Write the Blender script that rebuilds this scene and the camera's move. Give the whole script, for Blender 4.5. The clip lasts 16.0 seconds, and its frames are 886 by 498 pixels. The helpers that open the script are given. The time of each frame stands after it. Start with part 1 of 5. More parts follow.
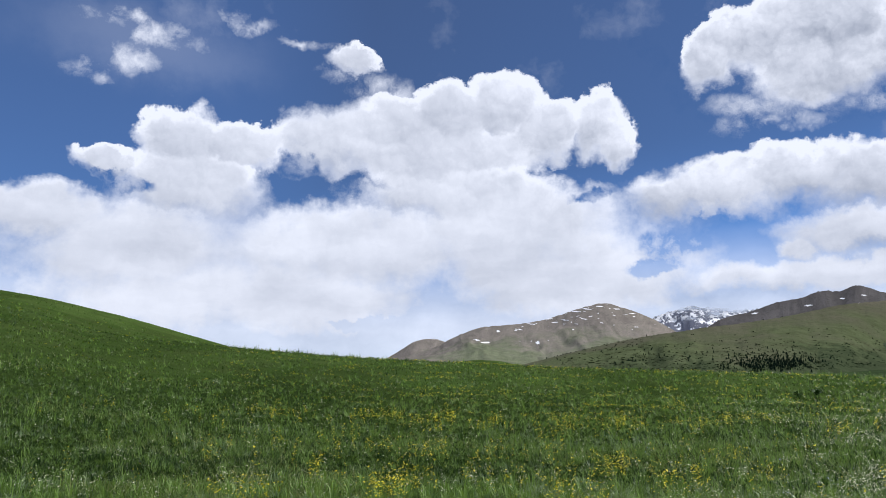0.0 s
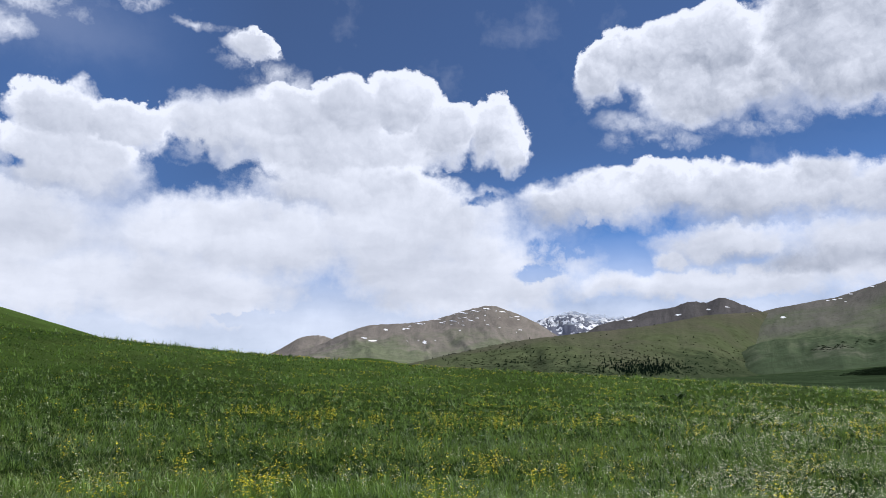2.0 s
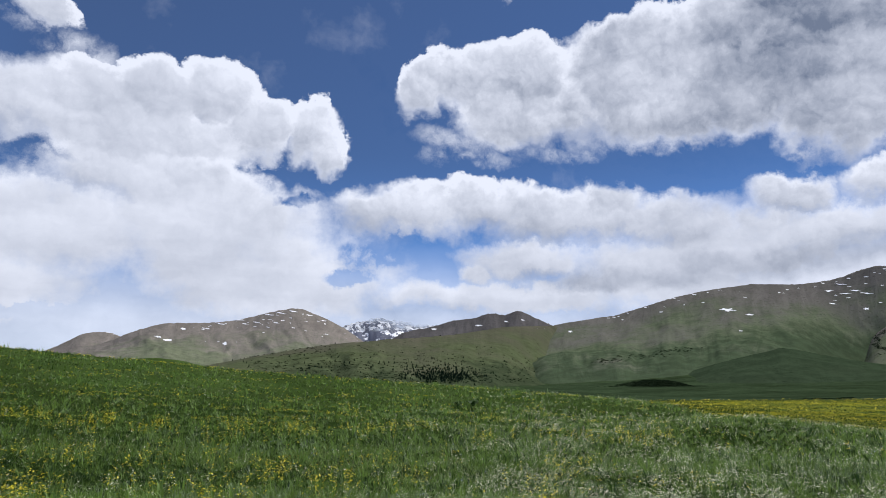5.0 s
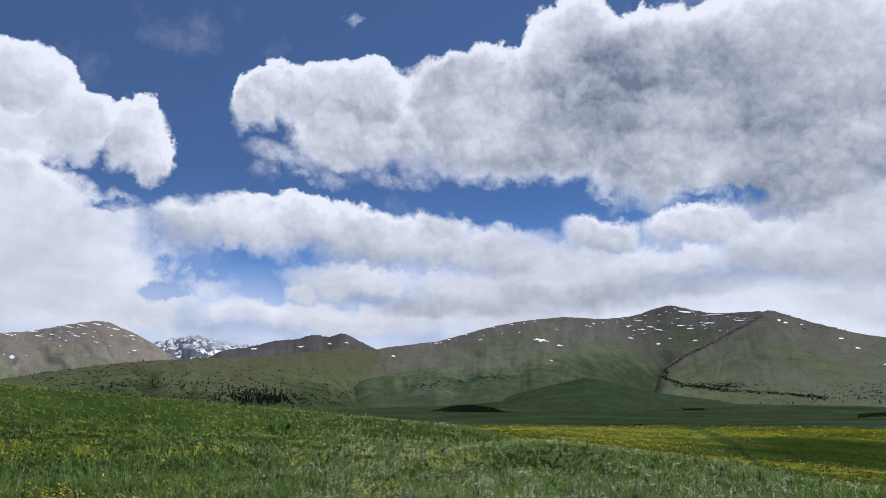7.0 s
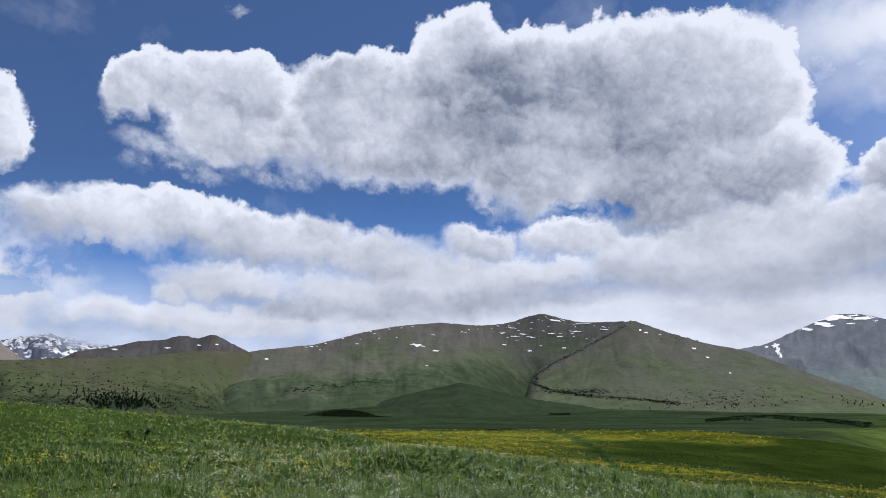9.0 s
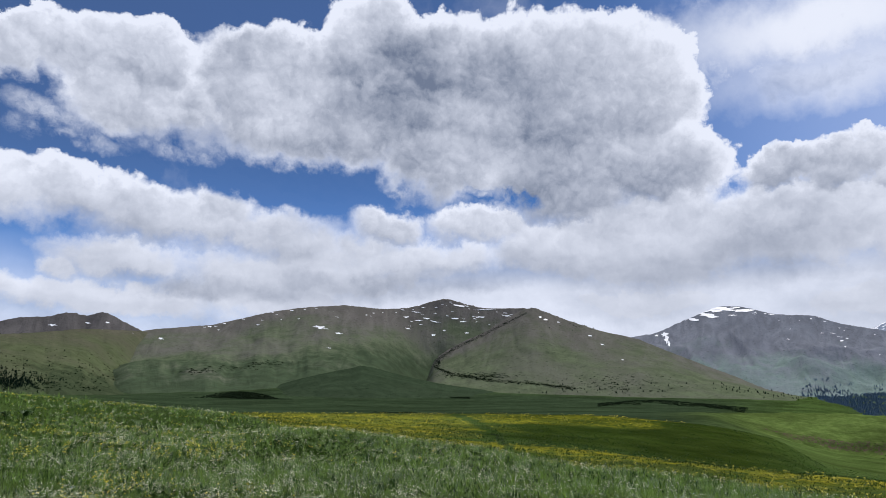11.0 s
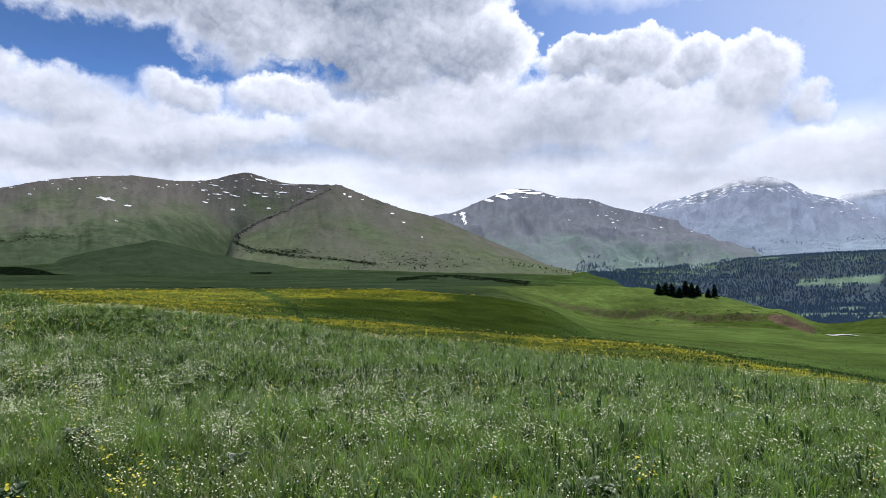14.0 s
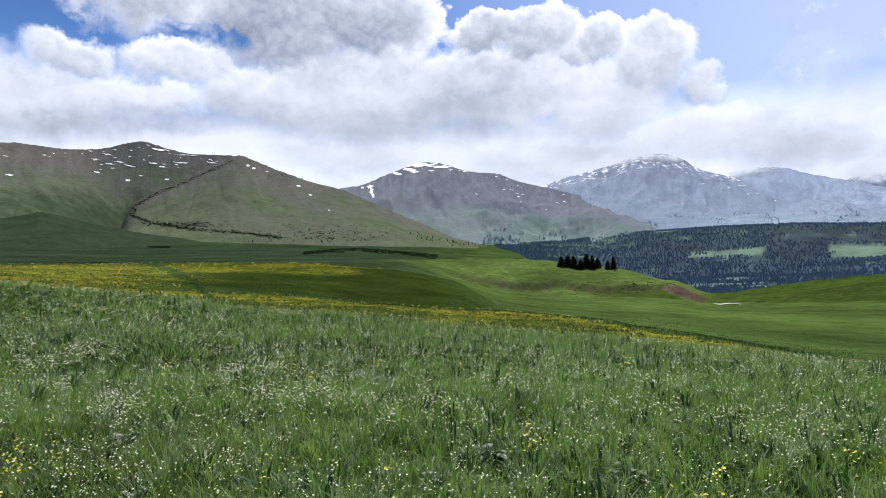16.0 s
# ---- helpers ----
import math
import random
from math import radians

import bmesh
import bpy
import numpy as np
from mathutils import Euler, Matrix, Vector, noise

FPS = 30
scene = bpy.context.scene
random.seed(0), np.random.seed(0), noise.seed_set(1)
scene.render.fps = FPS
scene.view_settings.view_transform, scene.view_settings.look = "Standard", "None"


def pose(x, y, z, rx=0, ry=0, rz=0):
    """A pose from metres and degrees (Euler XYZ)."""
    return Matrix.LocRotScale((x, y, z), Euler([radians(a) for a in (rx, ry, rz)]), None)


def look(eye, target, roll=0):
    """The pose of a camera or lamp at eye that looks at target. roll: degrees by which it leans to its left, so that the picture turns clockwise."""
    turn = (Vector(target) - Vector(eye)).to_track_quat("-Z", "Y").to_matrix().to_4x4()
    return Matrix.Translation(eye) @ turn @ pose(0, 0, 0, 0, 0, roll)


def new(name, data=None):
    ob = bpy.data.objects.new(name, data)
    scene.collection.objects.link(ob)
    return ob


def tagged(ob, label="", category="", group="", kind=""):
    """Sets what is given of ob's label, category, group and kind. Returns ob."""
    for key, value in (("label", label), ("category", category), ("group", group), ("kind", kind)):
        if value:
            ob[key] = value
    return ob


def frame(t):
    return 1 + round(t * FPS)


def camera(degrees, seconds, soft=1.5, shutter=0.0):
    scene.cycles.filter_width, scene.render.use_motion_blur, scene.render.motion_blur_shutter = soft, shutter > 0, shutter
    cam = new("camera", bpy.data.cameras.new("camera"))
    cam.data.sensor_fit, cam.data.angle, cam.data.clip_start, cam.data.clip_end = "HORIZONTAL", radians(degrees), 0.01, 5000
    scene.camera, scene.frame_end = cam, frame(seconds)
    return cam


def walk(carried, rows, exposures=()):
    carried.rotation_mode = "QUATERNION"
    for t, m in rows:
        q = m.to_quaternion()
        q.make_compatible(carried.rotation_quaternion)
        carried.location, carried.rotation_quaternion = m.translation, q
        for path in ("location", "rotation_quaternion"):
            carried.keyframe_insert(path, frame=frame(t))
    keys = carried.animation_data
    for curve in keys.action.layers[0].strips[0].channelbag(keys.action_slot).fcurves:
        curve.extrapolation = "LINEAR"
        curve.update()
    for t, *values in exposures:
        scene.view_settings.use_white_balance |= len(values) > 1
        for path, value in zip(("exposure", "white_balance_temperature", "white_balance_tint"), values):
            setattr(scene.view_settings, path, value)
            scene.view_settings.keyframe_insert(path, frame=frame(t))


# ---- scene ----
# A mountain meadow seen in one slow turn to the right; the eye is 1.5 m over the grass at the origin.
# Bearings are degrees clockwise from the first line of sight (+y).
EYE, ARM = 1.5, 0.8
cam = camera(63.5, 16.0, soft=0.85)
PATH = (
    (0.0, -0.00, 12.77, 1.01),
    (0.5, 2.28, 12.57, 0.78),
    (1.0, 4.63, 12.43, 0.46),
    (1.5, 6.82, 12.46, 0.26),
    (2.0, 8.85, 12.57, 0.15),
    (2.5, 10.97, 12.65, 0.14),
    (3.0, 13.23, 12.65, 0.05),
    (3.5, 15.76, 12.68, 0.07),
    (6.0, 30.98, 13.80, -0.70),
    (6.5, 34.75, 14.42, -0.72),
    (7.0, 38.17, 14.93, -0.64),
    (7.5, 41.23, 15.28, -0.61),
    (8.0, 43.70, 15.41, -0.52),
    (8.5, 45.98, 15.45, -0.40),
    (9.0, 48.06, 15.36, -0.27),
    (11.5, 58.20, 13.12, -0.41),
    (12.0, 61.00, 11.58, -0.47),
    (12.5, 63.94, 9.72, -0.33),
    (13.0, 66.78, 7.72, -0.11),
    (13.5, 69.25, 5.87, 0.16),
    (14.0, 71.44, 4.28, 0.43),
    (14.5, 73.34, 3.10, 0.63),
    (15.0, 75.17, 2.36, 0.80),
    (15.5, 76.95, 2.04, 0.87),
    (16.0, 78.78, 2.07, 0.84),
)
rows = []
for t, bearing, pitch, lean in PATH:
    b, p = radians(bearing), radians(pitch)
    eye = Vector((ARM * math.sin(b), ARM * math.cos(b) - ARM, EYE))
    ahead = Vector((math.sin(b) * math.cos(p), math.cos(b) * math.cos(p), math.sin(p)))
    rows.append((t, look(eye, eye + 50 * ahead, -lean)))
walk(cam, rows, exposures=[(0.0, 0.03), (3.5, -0.02), (7.5, -0.1), (9.0, -0.1), (11.5, -0.1), (12.5, -0.03), (13.5, 0.14), (14.5, 0.20), (16.0, 0.24)])

# ---- sky and sun ----
SUN_BEARING, SUN_HEIGHT = 80, 57
world = bpy.data.worlds.new("sky")
scene.world = world
world.use_nodes = True
wt = world.node_tree
wt.nodes.clear()


def wire(tree, socket, value):
    if isinstance(value, bpy.types.NodeSocket):
        tree.links.new(value, socket)
    else:
        socket.default_value = value


def maths(tree, op, a, b=0.0, c=0.0, clamp=False):
    n = tree.nodes.new("ShaderNodeMath")
    n.operation, n.use_clamp = op, clamp
    for i, v in enumerate((a, b, c)):
        wire(tree, n.inputs[i], v)
    return n.outputs[0]


def vmaths(tree, op, a, b=(0, 0, 0), c=(0, 0, 0)):
    n = tree.nodes.new("ShaderNodeVectorMath")
    n.operation = op
    wire(tree, n.inputs[0], a)
    wire(tree, n.inputs[1], b)
    if op == "MULTIPLY_ADD":
        wire(tree, n.inputs[2], c)
    return n.outputs["Value"] if op in ("LENGTH", "DOT_PRODUCT") else n.outputs["Vector"]


def grain(tree, vector, scale, detail=4.0, rough=0.55, out="Fac", warp=0.0, kind="FBM"):
    n = tree.nodes.new("ShaderNodeTexNoise")
    n.noise_type = kind
    wire(tree, n.inputs["Vector"], vector)
    n.inputs["Scale"].default_value, n.inputs["Detail"].default_value = scale, detail
    n.inputs["Roughness"].default_value, n.inputs["Distortion"].default_value = rough, warp
    return n.outputs[out]


def ramp(tree, value, low, high, a=0.0, b=1.0, smooth=True):
    n = tree.nodes.new("ShaderNodeMapRange")
    n.interpolation_type = "SMOOTHSTEP" if smooth else "LINEAR"
    for key, v in (("Value", value), ("From Min", low), ("From Max", high), ("To Min", a), ("To Max", b)):
        wire(tree, n.inputs[key], v)
    return n.outputs["Result"]


def blend(tree, fac, a, b, mode="MIX"):
    n = tree.nodes.new("ShaderNodeMix")
    n.data_type, n.blend_type = "RGBA", mode
    wire(tree, n.inputs["Factor"], fac)
    for name, v in (("A", a), ("B", b)):
        s = [i for i in n.inputs if i.name == name and i.type == "RGBA"][0]
        wire(tree, s, (*v, 1) if isinstance(v, tuple) and len(v) == 3 else v)
    return [o for o in n.outputs if o.type == "RGBA"][0]


wcoord = wt.nodes.new("ShaderNodeTexCoord").outputs["Generated"]
wsplit = wt.nodes.new("ShaderNodeSeparateXYZ")
wt.links.new(wcoord, wsplit.inputs[0])
bearing_deg = maths(wt, "MULTIPLY", maths(wt, "ARCTAN2", wsplit.outputs[0], wsplit.outputs[1]), 57.2958)
height_deg = maths(wt, "MULTIPLY", maths(wt, "ARCSINE", wsplit.outputs[2]), 57.2958)
wjoin = wt.nodes.new("ShaderNodeCombineXYZ")
wt.links.new(bearing_deg, wjoin.inputs[0])
wt.links.new(height_deg, wjoin.inputs[1])
# billows push the outline of every cloud in and out
swell = vmaths(wt, "SUBTRACT", grain(wt, wcoord, 9.0, 2.0, 0.5, "Color"), (0.5, 0.5, 0.5))
curl = vmaths(wt, "SUBTRACT", grain(wt, wcoord, 22.0, 9.0, 0.62, "Color"), (0.5, 0.5, 0.5))
spot = vmaths(wt, "MULTIPLY_ADD", swell, (2.6, 2.2, 0), wjoin.outputs[0])
spot = vmaths(wt, "MULTIPLY_ADD", curl, (3.6, 3.3, 0), spot)
spot = vmaths(wt, "MULTIPLY", spot, (1, 1, 0))
field = {"puff": None, "gap": None, "veil": None, "grey": None, "sheet": None}


def blob(az, el, w, h):
    off = vmaths(wt, "MULTIPLY_ADD", spot, (1 / w, 1 / h, 0), (-az / w, -el / h, 0))
    return vmaths(wt, "LENGTH", off)


def gather(key, d, soft):
    field[key] = d if field[key] is None else maths(wt, "SMOOTH_MIN", field[key], d, soft)


def puff(az, el, w, h):
    """A heap of cloud; its upper side, towards the sun, is lit."""
    off = vmaths(wt, "MULTIPLY_ADD", spot, (1 / w, 1 / h, 0), (-az / w, -el / h, 0))
    d, up = vmaths(wt, "LENGTH", off), vmaths(wt, "DOT_PRODUCT", off, (0.3, 0.95, 0))
    if field["puff"] is None:
        field["puff"], field["lit"] = d, up
        return
    nearer = ramp(wt, maths(wt, "SUBTRACT", field["puff"], d), -0.34, 0.34)
    n = wt.nodes.new("ShaderNodeMix")
    wire(wt, n.inputs[0], nearer)
    wire(wt, n.inputs[2], field["lit"])
    wire(wt, n.inputs[3], up)
    field["lit"] = n.outputs[0]
    gather("puff", d, 0.12)


def gap(az, el, w, h):
    gather("gap", blob(az, el, w, h), 0.3)


def veil(az, el, w, h):
    gather("veil", blob(az, el, w, h), 0.3)


def grey(az, el, w, h, depth):
    d = maths(wt, "MULTIPLY", ramp(wt, blob(az, el, w * 1.6, h * 1.6), 0.0, 1.0, 1, 0), depth)
    field["grey"] = d if field["grey"] is None else maths(wt, "SMOOTH_MAX", field["grey"], d, 0.2)


def sheet(az, el, w, h, depth):
    d = maths(wt, "MULTIPLY", ramp(wt, blob(az, el, w * 1.3, h * 1.3), 0.1, 1.0, 1, 0), depth)
    field["sheet"] = d if field["sheet"] is None else maths(wt, "SMOOTH_MAX", field["sheet"], d, 0.1)


# heaps of cloud
puff(-26.5, 18.4, 2.5, 1.2); puff(-21.1, 20.7, 3.7, 2.6); puff(-16.2, 20.7, 4.2, 2.1)
puff(-9.6, 21.4, 5.0, 2.6); puff(-4.1, 22.6, 4.7, 2.4); puff(0.7, 23.2, 3.8, 3.0)
puff(5.5, 24.1, 3.8, 3.2); puff(8.8, 21.8, 3.3, 2.6); puff(13.1, 22.0, 2.4, 2.5)
puff(14.5, 20.6, 1.7, 2.0); puff(-1.7, 20.3, 11.7, 2.6); puff(-20.4, 17.3, 5.9, 3.3)
puff(0.7, 17.2, 9.3, 2.7); puff(-22.6, 11.7, 11.0, 4.2); puff(-8.3, 12.3, 15.1, 4.0)
puff(5.4, 13.8, 10.6, 5.0); puff(-16.5, 8.4, 19.4, 5.0); puff(9.9, 9.7, 12.5, 5.4)
puff(-7.1, 27.5, 2.3, 1.0); puff(-30.2, 14.3, 5.1, 2.2); puff(22.6, 25.6, 2.2, 2.4)
puff(27.5, 26.4, 4.7, 3.0); puff(31.7, 26.2, 3.7, 3.1); puff(30.1, 23.4, 5.1, 2.6)
puff(38.8, 25.7, 4.7, 4.4); puff(45.0, 25.4, 6.2, 4.2); puff(48.5, 22.7, 3.9, 2.6)
puff(30.8, 12.0, 6.1, 2.2); puff(26.8, 11.1, 2.2, 1.2); puff(12.6, 11.4, 2.8, 2.7)
puff(21.0, 15.9, 6.1, 2.2); puff(27.0, 16.6, 6.4, 2.0); puff(33.7, 15.3, 6.0, 2.2)
puff(38.0, 16.4, 2.9, 2.0); puff(43.7, 13.9, 6.0, 2.2); puff(49.1, 14.0, 4.0, 2.1)
puff(28.9, 9.0, 15.0, 1.8); puff(41.4, 10.0, 11.4, 3.7); puff(5.6, 11.1, 6.1, 4.0)
puff(40.1, 14.9, 8.4, 2.0); puff(51.3, 15.6, 3.2, 1.7); puff(58.8, 15.7, 4.7, 1.9)
puff(46.6, 11.7, 17.7, 2.7); puff(51.2, 13.0, 13.3, 2.2); puff(65.3, 13.5, 7.0, 3.3)
puff(24.9, 26.7, 3.2, 2.2); puff(30.6, 26.9, 4.1, 2.6); puff(28.4, 24.1, 3.3, 2.2)
puff(38.9, 27.3, 3.5, 3.0); puff(42.9, 27.4, 5.0, 3.5); puff(47.9, 29.4, 4.0, 3.8)
puff(50.9, 30.5, 3.9, 3.5); puff(55.2, 28.9, 5.2, 3.7); puff(60.2, 27.5, 5.4, 4.1)
puff(65.5, 27.1, 5.4, 4.7); puff(43.9, 23.0, 10.6, 2.9)
puff(51.7, 25.3, 6.7, 3.9); puff(35.1, 23.9, 2.2, 2.0); puff(56.1, 21.5, 6.3, 3.7)
puff(64.7, 20.2, 7.3, 4.5); puff(71.5, 9.4, 8.6, 2.2); puff(63.8, 28.1, 12.6, 4.6)
puff(72.3, 25.5, 5.5, 5.4); puff(72.9, 19.8, 5.8, 3.9); puff(66.0, 18.0, 5.6, 3.1)
puff(86.1, 17.9, 2.6, 2.2); puff(89.3, 17.0, 2.1, 1.7)
puff(91.1, 17.5, 1.7, 2.1); puff(83.0, 13.8, 11.5, 4.5); puff(72.6, 12.4, 10.8, 3.9)
puff(82.5, 18.7, 3.6, 2.1); puff(86.6, 18.6, 4.0, 2.1); puff(91.4, 17.8, 2.6, 2.2)
puff(95.3, 15.8, 3.8, 3.7); puff(91.3, 12.8, 7.3, 4.3)
puff(72.4, 13.7, 8.9, 5.2); puff(88.6, 8.6, 10.9, 2.6); puff(99.2, 10.1, 6.8, 2.9)
puff(104.9, 8.8, 7.0, 2.2); puff(110.1, 7.2, 4.0, 1.7); puff(99.3, 13.8, 1.6, 2.0)
puff(58.0, 24.3, 8.0, 4.2); puff(66.0, 23.6, 7.0, 4.6); puff(50.5, 24.2, 6.0, 4.0)
# gaps of clear sky
gap(-25.1, 16.7, 2.2, 0.8); gap(-26.4, 17.6, 1.6, 0.5); gap(-9.0, 17.5, 3.4, 0.9)
gap(-11.7, 19.1, 1.6, 0.9); gap(18.6, 12.4, 2.7, 1.1); gap(16.7, 10.7, 2.2, 0.8)
gap(12.4, 16.8, 1.8, 0.5); gap(-6.3, 6.7, 2.4, 0.4); gap(22.1, 13.6, 2.5, 0.6)
gap(40.0, 18.7, 7.1, 1.2); gap(45.3, 17.8, 5.7, 1.2); gap(51.4, 18.2, 1.8, 0.6)
gap(59.5, 18.4, 2.6, 0.6); gap(62.2, 17.8, 1.7, 0.7); gap(81.0, 23.2, 2.5, 2.4)
gap(85.8, 22.4, 4.6, 1.4)
# thin veils
veil(-5.4, 25.5, 2.8, 1.3); veil(-8.0, 27.0, 3.3, 1.2); veil(-24.2, 28.0, 6.1, 1.1)
veil(-16.9, 29.6, 3.0, 0.8); veil(-24.8, 25.8, 2.6, 1.3); veil(-28.0, 24.5, 2.1, 0.9)
veil(-10.9, 28.4, 3.2, 0.5); veil(26.0, 20.1, 5.0, 1.0); veil(58.0, 19.0, 4.0, 0.8)
veil(34.0, 20.6, 4.8, 1.1); veil(25.4, 21.4, 3.8, 1.3); veil(29.6, 22.0, 2.8, 1.3)
veil(19.1, 12.3, 2.3, 0.9); veil(22.1, 11.3, 1.1, 1.6); veil(-4.3, 25.0, 2.6, 1.6)
veil(29.2, 32.4, 1.7, 0.6); veil(86.4, 27.0, 16.2, 6.0); veil(83.6, 28.3, 13.4, 4.2)
veil(106.9, 14.1, 8.2, 7.6)
# grey undersides
grey(-18.7, 11.7, 4.7, 2.5, 0.33); grey(-9.2, 13.3, 5.3, 1.8, 0.19); grey(5.4, 15.2, 12.0, 2.7, 0.19)
grey(33.6, 10.7, 5.3, 0.9, 0.38); grey(10.0, 11.0, 13.5, 2.7, 0.19); grey(46.6, 23.1, 5.2, 3.0, 0.47)
grey(39.7, 21.9, 6.6, 1.6, 0.38); grey(37.6, 11.2, 6.1, 0.9, 0.38); grey(24.5, 8.2, 8.9, 1.1, 0.38)
grey(39.8, 32.0, 10.1, 2.5, 0.28); grey(54.0, 25.6, 8.0, 4.7, 0.81); grey(46.9, 27.7, 5.9, 3.0, 0.47)
grey(64.7, 20.2, 6.9, 2.9, 0.33); grey(61.0, 26.6, 7.1, 3.7, 0.24); grey(42.9, 22.1, 9.6, 1.6, 0.33)
grey(38.3, 10.5, 10.4, 1.0, 0.76); grey(56.8, 11.4, 7.3, 0.8, 0.66); grey(24.3, 8.9, 10.3, 0.7, 0.38)
grey(29.2, 26.5, 7.6, 3.0, 0.38); grey(41.8, 28.8, 9.1, 3.2, 0.66); grey(53.9, 27.7, 10.7, 4.6, 0.95)
grey(59.9, 23.5, 9.6, 3.9, 0.81); grey(36.9, 10.9, 10.4, 0.8, 0.66); grey(57.1, 12.0, 6.9, 1.0, 0.57)
grey(82.3, 15.1, 7.0, 2.9, 0.38); grey(71.7, 12.0, 7.0, 2.2, 0.38); grey(51.4, 11.4, 9.6, 1.2, 0.76)
grey(82.9, 13.6, 6.8, 3.5, 0.52); grey(68.4, 18.3, 11.4, 3.3, 0.6); grey(57.9, 17.9, 6.4, 2.3, 0.47)
grey(65.3, 12.1, 6.9, 0.9, 0.28); grey(82.4, 10.6, 5.4, 1.8, 0.33)
# thin sheets
sheet(88.6, 24.7, 13.9, 3.6, 0.76); sheet(-24.1, 27.0, 11.5, 3.4, 0.15); sheet(86.5, 28.1, 15.5, 3.7, 1)
sheet(92.0, 23.8, 5.5, 2.6, 0.76); sheet(106.9, 13.7, 7.8, 6.1, 0.57)

# round the rest of the sky the same broken cloud goes on
rest = grain(wt, wcoord, 3.2, 7.0, 0.55)
beyond = maths(wt, "MAXIMUM", ramp(wt, bearing_deg, 112, 122), ramp(wt, bearing_deg, -34, -44))
beyond = maths(wt, "MAXIMUM", beyond, ramp(wt, height_deg, 38, 46))
rest = maths(wt, "MULTIPLY", ramp(wt, rest, 0.54, 0.66), beyond)


def billow(tree, vector, scale, detail):
    """Heads of cloud at several sizes: 1 in the middle of each, falling to creases between them."""
    n = tree.nodes.new("ShaderNodeTexVoronoi")
    n.feature, n.normalize = "F1", True
    wire(tree, n.inputs["Vector"], vector)
    n.inputs["Scale"].default_value, n.inputs["Detail"].default_value = scale, detail
    n.inputs["Roughness"].default_value, n.inputs["Lacunarity"].default_value = 0.5, 2.3
    return maths(tree, "SUBTRACT", 1.0, n.outputs["Distance"])


stirred = vmaths(wt, "MULTIPLY_ADD", curl, (0.035, 0.035, 0.035), wcoord)
toward_sun = vmaths(wt, "ADD", stirred, (0.004, 0.001, 0.008))
heads, heads_behind = billow(wt, stirred, 30.0, 3.0), billow(wt, toward_sun, 30.0, 3.0)
fuzz = maths(wt, "SUBTRACT", grain(wt, wcoord, 30.0, 9.0, 0.62), 0.5)
body = maths(wt, "SUBTRACT", 1.0, field["puff"])
inside = maths(wt, "MULTIPLY_ADD", maths(wt, "SUBTRACT", heads, 0.66), ramp(wt, height_deg, 12, 20, 0.10, 0.30), body)
inside = maths(wt, "MULTIPLY_ADD", fuzz, ramp(wt, field["lit"], 0.3, -0.5, 0.36, 0.8), inside)
# crisp heads high up, torn and misty undersides, mist low down and here and there
mist = ramp(wt, height_deg, 20.0, 13.0, 0.0, 0.4)
mist = maths(wt, "ADD", mist, ramp(wt, grain(wt, wcoord, 6.0, 3.0), 0.50, 0.68, 0.0, 0.34))
mist = maths(wt, "ADD", mist, ramp(wt, field["lit"], 0.25, -0.7, 0.07, 0.4))
cover = ramp(wt, inside, maths(wt, "MULTIPLY", mist, -0.6), mist)
opening = maths(wt, "MULTIPLY", ramp(wt, field["gap"], 1.3, 0.6), ramp(wt, grain(wt, stirred, 26.0, 8.0, 0.62), 0.36, 0.6, 0.3, 1.0))
cover = maths(wt, "MULTIPLY", cover, maths(wt, "SUBTRACT", 1.0, opening))
thin = maths(wt, "MULTIPLY", ramp(wt, field["veil"], 1.2, 0.15), ramp(wt, grain(wt, stirred, 14.0, 8.0, 0.64), 0.38, 0.68, 0.03, 0.9))
film = ramp(wt, grain(wt, stirred, 4.5, 7.0, 0.58), 0.48, 0.8, 0.0, 0.3)
glow = ramp(wt, bearing_deg, 62, 112, 0.0, 0.5)
cover = maths(wt, "MAXIMUM", maths(wt, "MAXIMUM", cover, maths(wt, "MAXIMUM", maths(wt, "MAXIMUM", thin, field["sheet"]), maths(wt, "MAXIMUM", glow, film))), rest)
low_haze = maths(wt, "MAXIMUM", ramp(wt, height_deg, 15.0, 6.0, 0.0, 0.82), maths(wt, "MULTIPLY", ramp(wt, bearing_deg, 36, 48), ramp(wt, height_deg, 17, 10.5, 0.0, 0.96)))
cover = maths(wt, "MAXIMUM", cover, low_haze)
# white heads and rims, grey-blue bodies and bases
deep = ramp(wt, body, 0.05, 0.60, 0.0, ramp(wt, bearing_deg, 22, 44, 0.12, 0.26))
drift = maths(wt, "SUBTRACT", grain(wt, stirred, 7.0, 4.0, 0.5), 0.5)
lumpy = maths(wt, "SUBTRACT", grain(wt, stirred, 19.0, 6.0, 0.58), 0.5)
patchy = ramp(wt, grain(wt, stirred, 9.0, 6.0, 0.58), 0.3, 0.7, 0.35, 1.2)
dark = maths(wt, "ADD", maths(wt, "MULTIPLY", field["grey"], patchy), deep)
dark = maths(wt, "MULTIPLY_ADD", drift, 0.85, dark)
dark = maths(wt, "MULTIPLY_ADD", lumpy, 0.36, dark)
relief = maths(wt, "SUBTRACT", heads_behind, heads)
crisp = maths(wt, "MULTIPLY", ramp(wt, height_deg, 11, 20, 0.2, 1.0), ramp(wt, bearing_deg, -6, 26, 0.55, 1.0))
dark = maths(wt, "MULTIPLY_ADD", relief, maths(wt, "MULTIPLY", crisp, 1.25), dark)
